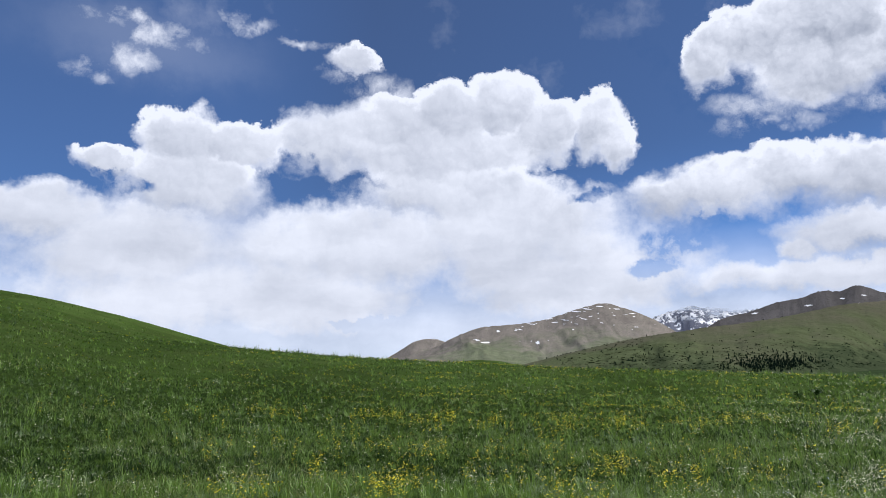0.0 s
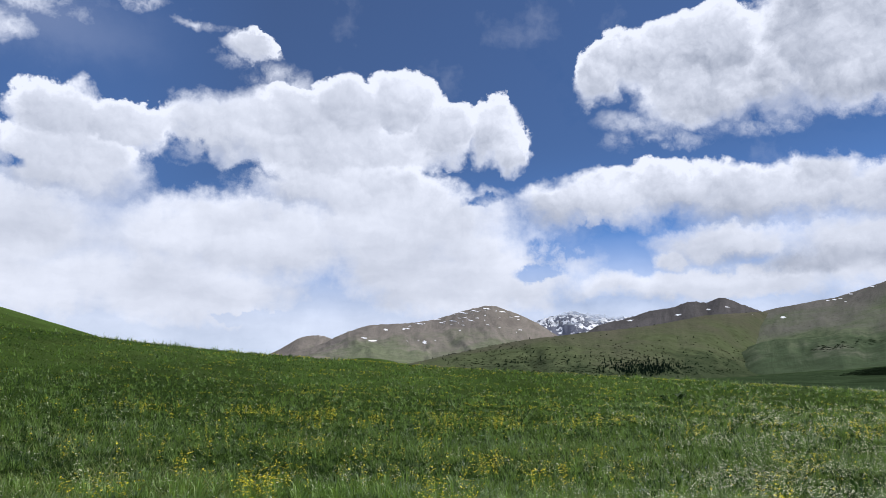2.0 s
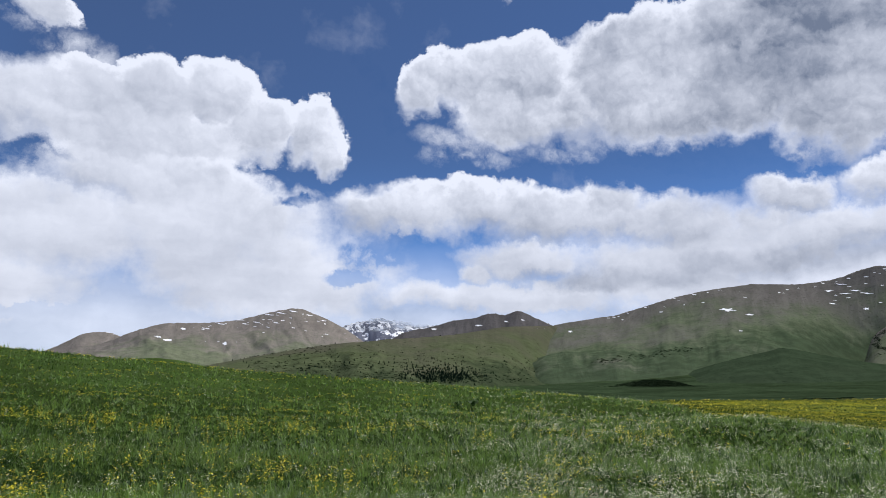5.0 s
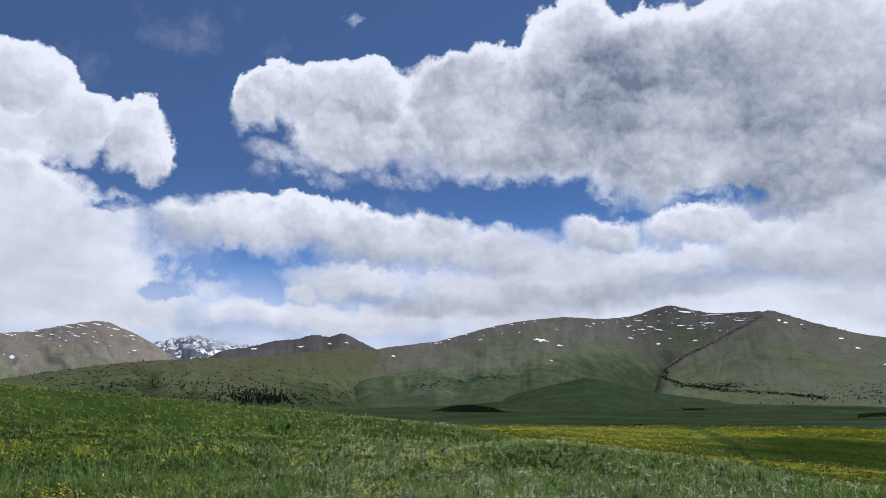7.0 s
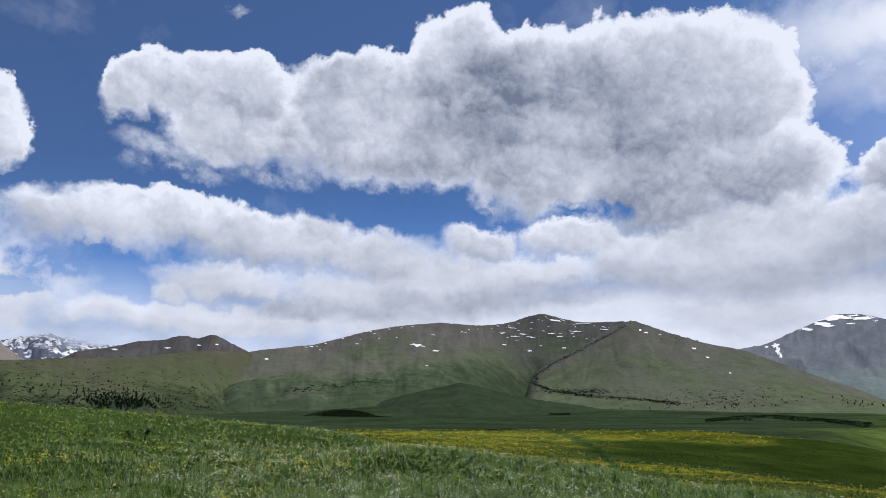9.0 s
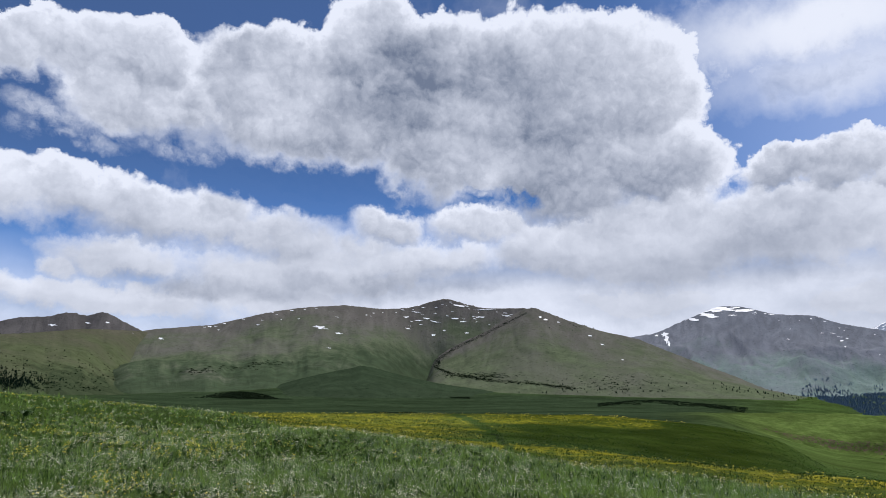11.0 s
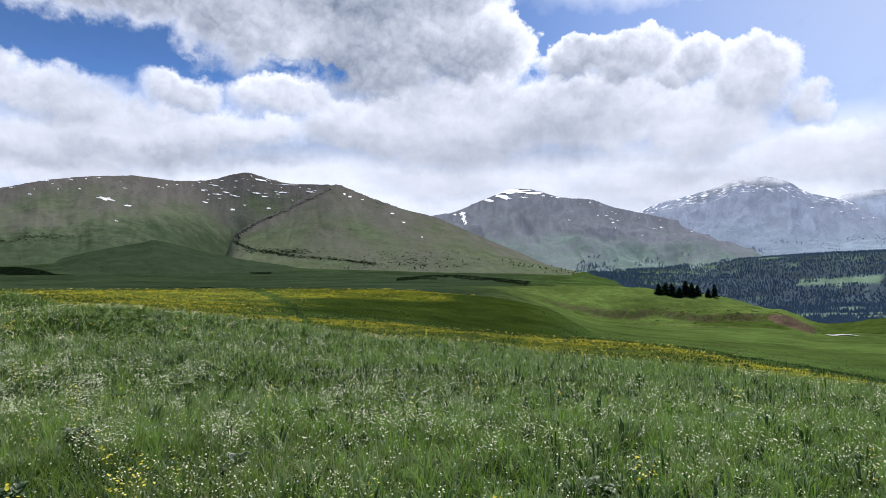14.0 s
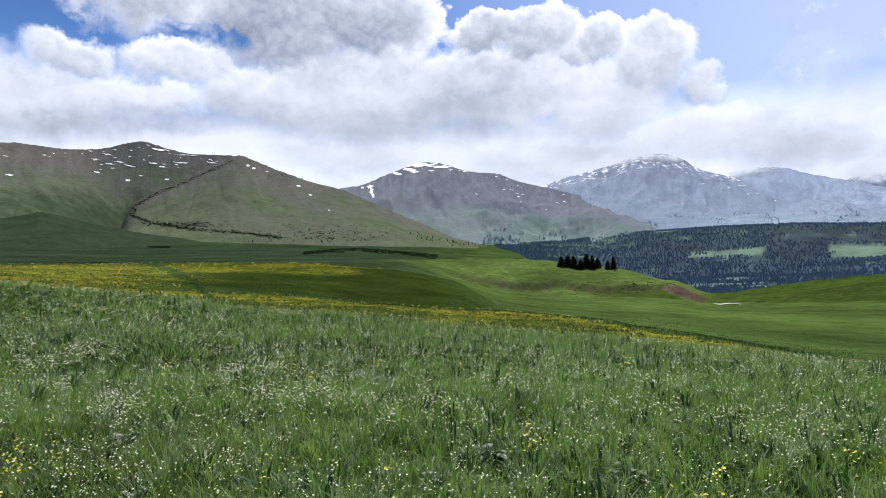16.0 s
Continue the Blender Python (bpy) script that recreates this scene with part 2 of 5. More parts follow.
dark = maths(wt, "MULTIPLY_ADD", maths(wt, "SUBTRACT", heads, 0.66), maths(wt, "MULTIPLY", crisp, -0.42), dark)
rim = maths(wt, "MULTIPLY", ramp(wt, inside, 0.40, 0.05), ramp(wt, height_deg, 12, 19, 0.0, -0.58))
dark = maths(wt, "ADD", dark, rim)
dark = maths(wt, "MULTIPLY_ADD", ramp(wt, field["lit"], -0.8, 0.7, 0.32, -0.26), maths(wt, "MULTIPLY", ramp(wt, height_deg, 8, 15), ramp(wt, bearing_deg, -6, 22, 0.5, 1.0)), dark)
# low down the layers are seen edge on, as soft level streaks
streaks = maths(wt, "SUBTRACT", grain(wt, vmaths(wt, "MULTIPLY", stirred, (1, 1, 4.5)), 5.0, 5.0, 0.5), 0.5)
dark = maths(wt, "MULTIPLY_ADD", streaks, ramp(wt, height_deg, 19, 12, 0.0, 1.1), dark)
dark = maths(wt, "ADD", dark, ramp(wt, height_deg, 12, 19, 0.0, ramp(wt, bearing_deg, 45, 85, 0.15, 0.34)))
dark = ramp(wt, dark, -0.16, 1.45, smooth=False)
white = blend(wt, dark, (0.87, 0.915, 1.05), (0.175, 0.217, 0.318))
sky = wt.nodes.new("ShaderNodeTexSky")
sky.sky_type, sky.sun_disc = "NISHITA", False
sky.sun_elevation, sky.sun_rotation = radians(SUN_HEIGHT), radians(SUN_BEARING)
sky.altitude, sky.air_density, sky.dust_density, sky.ozone_density = 2400, 1.0, 0.4, 1.5
blue = vmaths(wt, "MULTIPLY", sky.outputs[0], (0.043, 0.079, 0.122))
# the clear sky deepens upwards and pales towards the sun
deepen = maths(wt, "MAXIMUM", ramp(wt, height_deg, 10, 21, 1.0, 0.62), ramp(wt, bearing_deg, 50, 95, 0.5, 1.0))
deepen = maths(wt, "MAXIMUM", deepen, ramp(wt, bearing_deg, 5, -22, 0.5, 0.85))
blue = vmaths(wt, "SCALE", blue)
wire(wt, blue.node.inputs["Scale"], deepen)
back = wt.nodes.new("ShaderNodeBackground")
wt.links.new(blend(wt, cover, blue, white), back.inputs["Color"])
wt.links.new(back.outputs[0], wt.nodes.new("ShaderNodeOutputWorld").inputs[0])

sun = new("sun", bpy.data.lights.new("sun", "SUN"))
sun.data.energy, sun.data.angle, sun.data.color = 4.9, radians(0.6), (1.0, 0.955, 0.89)
sb, se = radians(SUN_BEARING), radians(SUN_HEIGHT)
sun.matrix_world = look((300 * math.sin(sb), 300 * math.cos(sb), 400), (300 * math.sin(sb) - math.sin(sb) * math.cos(se), 300 * math.cos(sb) - math.cos(sb) * math.cos(se), 400 - math.sin(se)))

# ---- numbers for land ----


def lattice(x, y, seed=0):
    """Smooth noise from 0 to 1 on a unit lattice."""
    xi, yi = np.floor(x).astype(np.int64), np.floor(y).astype(np.int64)
    fx, fy = x - xi, y - yi
    fx, fy = fx * fx * fx * (fx * (fx * 6 - 15) + 10), fy * fy * fy * (fy * (fy * 6 - 15) + 10)

    def h(a, b):
        n = (a * 374761393 + b * 668265263 + seed * 974634777) & 0x7FFFFFFF
        n = ((n ^ (n >> 13)) * 1274126177) & 0x7FFFFFFF
        return ((n ^ (n >> 16)) & 0xFFFF) / 65535.0

    return (h(xi, yi) * (1 - fx) + h(xi + 1, yi) * fx) * (1 - fy) + (h(xi, yi + 1) * (1 - fx) + h(xi + 1, yi + 1) * fx) * fy


def rough(x, y, octaves=5, seed=0, gain=0.5):
    """Layered noise about 0, within about half a unit either way."""
    total, amp, norm = 0, 1.0, 0.0
    for k in range(octaves):
        total, norm = total + amp * (lattice(x * 2**k, y * 2**k, seed + k) - 0.5), norm + amp
        amp *= gain
    return total / norm


def glide(x, xs, ys):
    """A smooth curve through the nodes, with no overshoot."""
    xs, ys = np.asarray(xs, float), np.asarray(ys, float)
    h = np.diff(xs)
    s = np.diff(ys) / h
    m = np.zeros(len(xs))
    same = s[:-1] * s[1:] > 0
    m[1:-1][same] = 2 * s[:-1][same] * s[1:][same] / (s[:-1] + s[1:])[same]
    m[0], m[-1] = s[0], s[-1]
    x = np.clip(x, xs[0], xs[-1])
    i = np.clip(np.searchsorted(xs, x) - 1, 0, len(xs) - 2)
    u = (x - xs[i]) / h[i]
    return ys[i] * (1 + 2 * u) * (1 - u) ** 2 + m[i] * h[i] * u * (1 - u) ** 2 + ys[i + 1] * u * u * (3 - 2 * u) + m[i + 1] * h[i] * u * u * (u - 1)


def step(x, a, b):
    u = np.clip((x - a) / (b - a), 0, 1)
    return u * u * (3 - 2 * u)


def mesh_of(name, verts, faces, material, smooth=True, **values):
    """A mesh object from arrays of places and of faces that all have the same number of corners."""
    me = bpy.data.meshes.new(name)
    verts, faces = np.asarray(verts, np.float32), np.asarray(faces, np.int32)
    me.vertices.add(len(verts))
    me.vertices.foreach_set("co", verts.ravel())
    me.loops.add(faces.size)
    me.loops.foreach_set("vertex_index", faces.ravel())
    me.polygons.add(len(faces))
    me.polygons.foreach_set("loop_start", np.arange(0, faces.size, faces.shape[1], dtype=np.int32))
    me.polygons.foreach_set("use_smooth", np.full(len(faces), smooth))
    for key, v in values.items():
        me.attributes.new(key, "FLOAT", "POINT").data.foreach_set("value", np.asarray(v, np.float32).ravel())
    me.update(calc_edges=True)
    me.materials.append(material)
    return new(name, me)


def grid_faces(na, nb):
    i = np.arange(na * nb).reshape(na, nb)
    return np.stack([i[:-1, :-1], i[1:, :-1], i[1:, 1:], i[:-1, 1:]], -1).reshape(-1, 4)


# Lie of the land: along some bearings, distance and height of the ground in metres.
LINES = {}


def line(bearing, *nodes):
    LINES[bearing] = nodes


line(-180, (0, 0.00), (40, -1.00), (200, -4.00), (900, 20.0), (2500, 150.0), (4900, 300.0))
line(-100, (0, 0.00), (40, 3.00), (100, 12.0), (260, 40.0), (900, 80.0), (2500, 200.0), (4900, 350.0))
line(-60, (0, 0.00), (15, 0.80), (37, 4.00), (60, 8.00), (100, 17.0), (150, 24.0), (260, 46.0), (400, 52.0), (900, 60.0), (4900, 250.0))
line(-32, (0, 0.00), (15, 0.50), (37, 2.60), (60, 6.00), (100, 14.6), (130, 17.2), (260, 40.4), (330, 45.5), (900, 40.0), (4900, 200.0))
line(-25, (0, 0.00), (15, 0.40), (37, 2.00), (60, 4.80), (100, 11.8), (130, 13.3), (260, 34.6), (330, 37.3), (900, 40.0), (4900, 200.0))
line(-20, (0, 0.00), (15, 0.35), (37, 1.70), (60, 4.20), (98, 10.6), (130, 11.5), (260, 28.1), (330, 29.8), (900, 30.0), (4900, 180.0))
line(-13, (0, 0.00), (15, 0.30), (37, 1.40), (60, 3.70), (98, 9.56), (130, 10.4), (260, 18.8), (900, 25.0), (4900, 180.0))
line(-5, (0, 0.00), (15, 0.20), (37, 1.10), (60, 3.30), (97, 8.37), (130, 9.00), (260, 10.0), (900, 25.0), (2000, 90.0), (4900, 250.0))
line(3, (0, 0.00), (15, 0.10), (37, 0.90), (60, 2.90), (95, 7.39), (130, 7.86), (260, 8.00), (900, 30.0), (2000, 127.3), (3200, 225.3), (4900, 250.0))
line(10, (0, 0.00), (15, 0.05), (37, 0.80), (60, 2.50), (92, 6.40), (130, 6.72), (260, 6.00), (1000, 30.0), (2000, 100.0), (4900, 250.0))
line(20, (0, 0.00), (15, 0.00), (37, 0.70), (60, 2.00), (90, 5.35), (130, 5.13), (260, 4.00), (1000, 25.0), (2000, 100.0), (4900, 250.0))
line(30, (0, 0.00), (15, -0.05), (37, 0.60), (60, 1.70), (85, 4.10), (130, 3.77), (260, 4.00), (700, 14.0), (1000, 32.9), (1500, 60.0), (4900, 250.0))
line(38, (0, 0.00), (15, -0.10), (37, 0.45), (60, 1.20), (78, 3.02), (120, 3.18), (160, 4.43), (260, 4.50), (700, 16.8), (1100, 36.1), (1600, 74.2), (4900, 250.0))
line(47, (0, 0.00), (15, -0.15), (32, 0.10), (50, 1.24), (56, 1.26), (110, 2.84), (165, 4.64), (260, 4.00), (700, 16.2), (1200, 43.4), (1700, 96.5), (4900, 250.0))
line(57, (0, 0.00), (15, -0.20), (42, 0.55), (50, 0.28), (60, 0.40), (110, 2.27), (170, 4.82), (260, 3.50), (700, 16.8), (1300, 46.9), (1800, 95.8), (4900, 250.0))
line(66, (0, 0.00), (15, -0.25), (36, -0.23), (46, -0.67), (56, -0.46), (100, 0.98), (150, 4.33), (240, 3.50), (700, 17.4), (1300, 46.9), (1800, 89.5), (4900, 250.0))
line(75, (0, 0.00), (15, -0.30), (32, -0.54), (44, -1.11), (58, -0.98), (80, -1.57), (140, 2.60), (230, 0.50), (600, 15.3), (700, 16.2), (1300, 42.4), (1800, 76.9), (4900, 250.0))
line(80, (0, 0.00), (15, -0.33), (30, -0.70), (42, -1.44), (58, -1.34), (80, -2.34), (140, 0.16), (230, -3.00), (540, -1.33), (600, 7.78), (660, 16.2), (800, 14.0), (1300, 37.8), (1800, 70.6), (4900, 250.0))
line(84, (0, 0.00), (15, -0.36), (29, -0.88), (40, -1.58), (58, -1.59), (85, -3.55), (140, -5.59), (300, -8.00), (540, -10.3), (600, 3.59), (670, 15.8), (800, 12.0), (1300, 28.7), (1800, 61.2), (4900, 250.0))
line(88.5, (0, 0.00), (15, -0.38), (28, -0.97), (38, -1.69), (58, -1.86), (90, -4.79), (150, -7.41), (300, -10.0), (520, -11.4), (600, -1.64), (680, 12.8), (800, 4.00), (1200, -10.0), (1800, 32.9), (2600, 119.6), (4900, 250.0))
line(92.5, (0, 0.00), (15, -0.40), (28, -1.12), (38, -1.89), (57, -2.29), (90, -5.74), (150, -8.73), (300, -11.1), (510, -11.6), (600, -4.78), (670, 5.94), (800, -6.00), (1200, -26.0), (1800, 14.1), (2600, 133.2), (4900, 250.0))
line(96.5, (0, 0.00), (15, -0.42), (27, -1.19), (36, -1.97), (54, -2.66), (90, -6.53), (150, -9.78), (300, -12.6), (500, -13.8), (600, -4.78), (680, -10.0), (800, -22.0), (1200, -32.0), (1800, 7.78), (2600, 142.3), (4900, 250.0))
line(99.5, (0, 0.00), (15, -0.44), (27, -1.31), (36, -2.16), (51, -2.83), (90, -7.01), (150, -10.6), (300, -14.2), (500, -18.6), (620, -16.4), (700, -24.0), (1200, -33.0), (1800, 7.78), (2600, 146.9), (4900, 250.0))
line(104.7, (0, 0.00), (15, -0.47), (26, -1.42), (34, -2.25), (47, -3.19), (90, -7.80), (150, -11.6), (300, -14.7), (450, -15.8), (600, -8.14), (700, -16.0), (1200, -32.0), (1800, 7.78), (2600, 149.1), (4900, 250.0))
line(110.5, (0, 0.00), (15, -0.50), (26, -1.62), (34, -2.61), (44, -3.75), (90, -8.44), (150, -12.2), (300, -14.7), (420, -13.9), (560, -1.73), (700, -6.00), (1200, -30.0), (1800, 7.78), (2600, 137.8), (4900, 250.0))
line(125, (0, 0.00), (15, -0.50), (40, -3.50), (90, -9.00), (150, -12.0), (420, -12.0), (560, 4.00), (1200, -20.0), (2600, 140.0), (4900, 300.0))
line(180, (0, 0.00), (40, -1.00), (200, -4.00), (900, 20.0), (2500, 150.0), (4900, 300.0))

RINGS = np.concatenate([[0.0], np.geomspace(1.0, 4900.0, 420)])
_keys = sorted(LINES)
_table = np.array([glide(RINGS, *zip(*LINES[k])) for k in _keys])
BEARINGS = np.arange(-180.0, 180.01, 0.5)
TABLE = np.array([glide(BEARINGS, _keys, _table[:, j]) for j in range(len(RINGS))]).T


def polar(x, y):
    return np.degrees(np.arctan2(x, y)), np.hypot(x, y)


def banks(a):
    """Distances of the two eroded banks under the shelf."""
    wave = 22 * rough(a * 0.9, a * 0 + 3.3, 4, 23)
    upper = glide(a, (79, 84, 88, 91.3, 93, 95, 97, 98.6, 101), (560, 567, 566, 545, 537, 548, 524, 512, 490)) + wave
    return upper, glide(a, (84, 86.6, 89, 91.3, 95, 98), (545, 536, 505, 480, 476, 470)) + 1.3 * wave


def land(x, y, fine=True):
    """Height of the ground."""
    x, y = np.asarray(x, float), np.asarray(y, float)
    a, d = polar(x, y)
    fa = np.clip((a + 180) / 0.5, 0, len(BEARINGS) - 1.001)
    ia = fa.astype(int)
    j = np.clip(np.searchsorted(RINGS, d) - 1, 0, len(RINGS) - 2)
    ua, ud = fa - ia, (d - RINGS[j]) / (RINGS[j + 1] - RINGS[j])
    z = (TABLE[ia, j] * (1 - ua) + TABLE[ia + 1, j] * ua) * (1 - ud) + (TABLE[ia, j + 1] * (1 - ua) + TABLE[ia + 1, j + 1] * ua) * ud
    if fine:
        z = z + 0.16 * rough(x / 2.3, y / 2.3, 3, 5) * step(d, 2, 6) + rough(x / 38, y / 38, 4, 9) * 1.1 * step(d, 60, 260)
        z = z + rough(x / 17, y / 17, 4, 16, 0.6) * 3.0 * step(d, 470, 540) * (1 - step(d, 690, 720)) * step(a, 76, 82)
        z = z + rough(x / 75, y / 75, 5, 15, 0.6) * 7.0 * step(d, 230, 420) * (1 - step(d, 760, 950)) * step(a, 74, 84)
        z = z + rough(x / 260, y / 260, 4, 12) * 9.0 * step(d, 700, 1500)
        z = z + rough(x / 420, y / 420, 5, 21) * 55.0 * step(d, 1150, 1600) * (1 - step(d, 2300, 2800)) * step(a, 86, 94)
        # two low eroded banks below the shelf
        upper, lower = banks(a)
        z = z - 4.5 * step(d, 430, 500) * (1 - step(d, upper, upper + 6)) * step(a, 79, 85) * (1 - step(a, 99.0, 100.2))
        z = z - 2.0 * step(d, 380, 430) * (1 - step(d, lower, lower + 4)) * step(a, 85, 88) * (1 - step(a, 97.0, 99.0))
    return z

# ---- materials ----


def material(name, build):
    m = bpy.data.materials.new(name)
    m.use_nodes = True
    t = m.node_tree
    t.nodes.clear()
    out = t.nodes.new("ShaderNodeOutputMaterial")
    t.links.new(build(t), out.inputs["Surface"])
    return m


def surface(t, color, roughness=0.9, normal=None, gloss=0.2):
    n = t.nodes.new("ShaderNodeBsdfPrincipled")
    wire(t, n.inputs["Base Color"], (*color, 1) if isinstance(color, tuple) else color)
    wire(t, n.inputs["Roughness"], roughness)
    n.inputs["Specular IOR Level"].default_value = gloss
    if normal is not None:
        t.links.new(normal, n.inputs["Normal"])
    return n.outputs[0]


def bump(t, height, strength, distance):
    n = t.nodes.new("ShaderNodeBump")
    n.inputs["Strength"].default_value, n.inputs["Distance"].default_value = strength, distance
    t.links.new(height, n.inputs["Height"])
    return n.outputs[0]


def place(t):
    return t.nodes.new("ShaderNodeNewGeometry").outputs["Position"]


def value_of(t, name):
    n = t.nodes.new("ShaderNodeAttribute")
    n.attribute_name = name
    return n.outputs["Fac"]


def meadow_ground(t):
    p = place(t)
    broad, mid, fine = grain(t, p, 0.02, 5), grain(t, p, 0.22, 6, 0.6), grain(t, p, 2.6, 6, 0.7)
    green = blend(t, ramp(t, broad, 0.35, 0.65), (0.030, 0.060, 0.013), (0.050, 0.088, 0.021))
    green = blend(t, ramp(t, mid, 0.3, 0.72), green, (0.054, 0.080, 0.024))
    green = blend(t, ramp(t, fine, 0.45, 0.8), green, (0.020, 0.038, 0.008))
    # under the tall grass: dark soil, with the tufts' shade put into its colour
    green = blend(t, value_of(t, "shaded_soil"), green, blend(t, mid, (0.012, 0.026, 0.005), (0.028, 0.048, 0.012)))
    # plain of shorter turf below the mountain, cloud shadow put into its deeper green
    green = blend(t, value_of(t, "turf"), green, blend(t, ramp(t, mid, 0.3, 0.7), (0.022, 0.037, 0.018), (0.032, 0.049, 0.024)))
    green = blend(t, maths(t, "MULTIPLY", value_of(t, "lush"), 0.8), green, blend(t, ramp(t, mid, 0.3, 0.7), (0.068, 0.102, 0.024), (0.100, 0.142, 0.038)))
    green = blend(t, value_of(t, "knoll"), green, blend(t, ramp(t, mid, 0.3, 0.7), (0.021, 0.036, 0.006), (0.034, 0.053, 0.010)))
    heads = ramp(t, grain(t, p, 1.1, 5, 0.75), 0.40, 0.58)
    patches = ramp(t, maths(t, "ADD", grain(t, p, 0.09, 5, 0.6), value_of(t, "bloom")), 0.98, 1.55)
    green = blend(t, maths(t, "MULTIPLY", heads, patches), green, (0.22, 0.205, 0.018))
    earth = blend(t, fine, (0.070, 0.052, 0.034), (0.12, 0.088, 0.062))
    green = blend(t, ramp(t, maths(t, "ADD", value_of(t, "bare"), maths(t, "MULTIPLY", maths(t, "SUBTRACT", grain(t, p, 0.5, 6, 0.7), 0.5), 1.5)), 0.45, 0.7), green, earth)
    # dark heath under the patches of scrub, and the dark line of the track
    green = blend(t, ramp(t, maths(t, "ADD", value_of(t, "dark_ground"), maths(t, "SUBTRACT", grain(t, p, 0.05, 6, 0.65), 0.5)), 0.4, 0.6), green, blend(t, fine, (0.011, 0.018, 0.009), (0.020, 0.029, 0.014)))
    # forest floor, the valley's blue haze mixed into its colour
    wood = blend(t, ramp(t, grain(t, p, 0.012, 5), 0.4, 0.6), (0.040, 0.056, 0.075), (0.052, 0.074, 0.092))
    wood = blend(t, value_of(t, "glade"), wood, (0.135, 0.200, 0.145))
    green = blend(t, value_of(t, "wood"), green, wood)
    mottle = maths(t, "MULTIPLY", ramp(t, grain(t, p, 0.011, 6, 0.6), 0.32, 0.68, 0.68, 1.22), ramp(t, grain(t, p, 0.075, 5, 0.65), 0.3, 0.7, 0.78, 1.2))
    green = vmaths(t, "SCALE", green)
    wire(t, green.node.inputs["Scale"], mottle)
    relief = maths(t, "ADD", maths(t, "MULTIPLY", fine, 0.12), maths(t, "MULTIPLY", mid, 1.6))
    return surface(t, green, 0.95, bump(t, relief, 0.8, 1.0), 0.0)


def slopes(grass, rock, line, snow, snow_line, streak=2.2, band=0.24, fading=False, foot=None):
    """A mountainside: turf below, scree and rock above, old snow in the hollows of the top."""

    def build(t):
        p = place(t)
        h = value_of(t, "rise")
        run = t.nodes.new("ShaderNodeCombineXYZ")
        wire(t, run.inputs[0], value_of(t, "across"))
        wire(t, run.inputs[1], maths(t, "MULTIPLY", value_of(t, "down"), 0.17))
        broad, mid, fine = grain(t, p, 0.0038, 6, 0.62), grain(t, p, 0.018, 7, 0.68), grain(t, p, 0.09, 6, 0.72)
        # rills and stripes of scree run down the slope
        rills = grain(t, run.outputs[0], 0.014, 6, 0.62, warp=1.5)
        turf = blend(t, ramp(t, mid, 0.35, 0.68), grass, tuple(c * 1.4 for c in grass))
        turf = blend(t, ramp(t, broad, 0.42, 0.66, 0.0, 0.7), turf, tuple(g * 0.4 + r * 0.75 for g, r in zip(grass, rock)))
        turf = blend(t, ramp(t, fine, 0.53, 0.70, 0.0, 0.8), turf, tuple(c * 0.55 for c in grass))
        stone = blend(t, ramp(t, rills, 0.34, 0.66), tuple(c * 0.86 for c in rock), tuple(c * 1.16 for c in rock))
        stone = blend(t, ramp(t, fine, 0.52, 0.70), stone, tuple(c * 0.55 for c in rock))
        high = maths(t, "ADD", h, maths(t, "MULTIPLY", maths(t, "SUBTRACT", broad, 0.5), 0.9))
        high = maths(t, "ADD", high, maths(t, "MULTIPLY", maths(t, "SUBTRACT", rills, 0.5), 0.45))
        high = maths(t, "ADD", high, maths(t, "MULTIPLY", maths(t, "SUBTRACT", mid, 0.5), 0.35))
        color = blend(t, ramp(t, high, line - band, line + band), turf, stone)
        if foot:
            color = blend(t, ramp(t, high, 0.16, 0.42, 1.0, 0.0), color, blend(t, ramp(t, mid, 0.35, 0.68), foot, tuple(c * 1.35 for c in foot)))
        drift = maths(t, "ADD", grain(t, vmaths(t, "MULTIPLY", p, (1, 1, streak)), 0.028, 7, 0.65), maths(t, "MULTIPLY", h, 0.22))
        white = maths(t, "MULTIPLY", ramp(t, drift, 0.86 - snow, 0.88 - snow), ramp(t, h, snow_line, snow_line + 0.15))
        color = blend(t, white, color, (0.80, 0.82, 0.86))
        relief = maths(t, "MULTIPLY_ADD", rills, 0.6, maths(t, "MULTIPLY_ADD", fine, 0.12, mid))
        slope = surface(t, color, 0.95, bump(t, relief, 0.6, 9.0), 0.0)
        if not fading:
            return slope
        # fade the slope out so the sky shows in the low cloud's place
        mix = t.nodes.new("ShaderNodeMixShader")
        wire(t, mix.inputs[0], value_of(t, "faded"))
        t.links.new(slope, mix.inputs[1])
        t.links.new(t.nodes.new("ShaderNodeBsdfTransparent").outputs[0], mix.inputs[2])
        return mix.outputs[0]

    return build


def leafy(dark, light, through_color, share=0.35, gloss=0.3):
    """Thin leaves that let some light through; each one differs a little."""

    def build(t):
        n = t.nodes.new("ShaderNodeNewGeometry")
        f = maths(t, "ADD", maths(t, "MULTIPLY", n.outputs["Random Per Island"], 0.28), maths(t, "MULTIPLY", value_of(t, "tone"), 0.72))
        color = blend(t, f, dark, light)
        a = surface(t, color, 0.5 if gloss else 0.95, gloss=gloss)
        b = t.nodes.new("ShaderNodeBsdfTranslucent")
        t.links.new(blend(t, 0.5, color, through_color), b.inputs[0])
        mix = t.nodes.new("ShaderNodeMixShader")
        mix.inputs[0].default_value = share
        t.links.new(a, mix.inputs[1])
        t.links.new(b.outputs[0], mix.inputs[2])
        return mix.outputs[0]

    return build


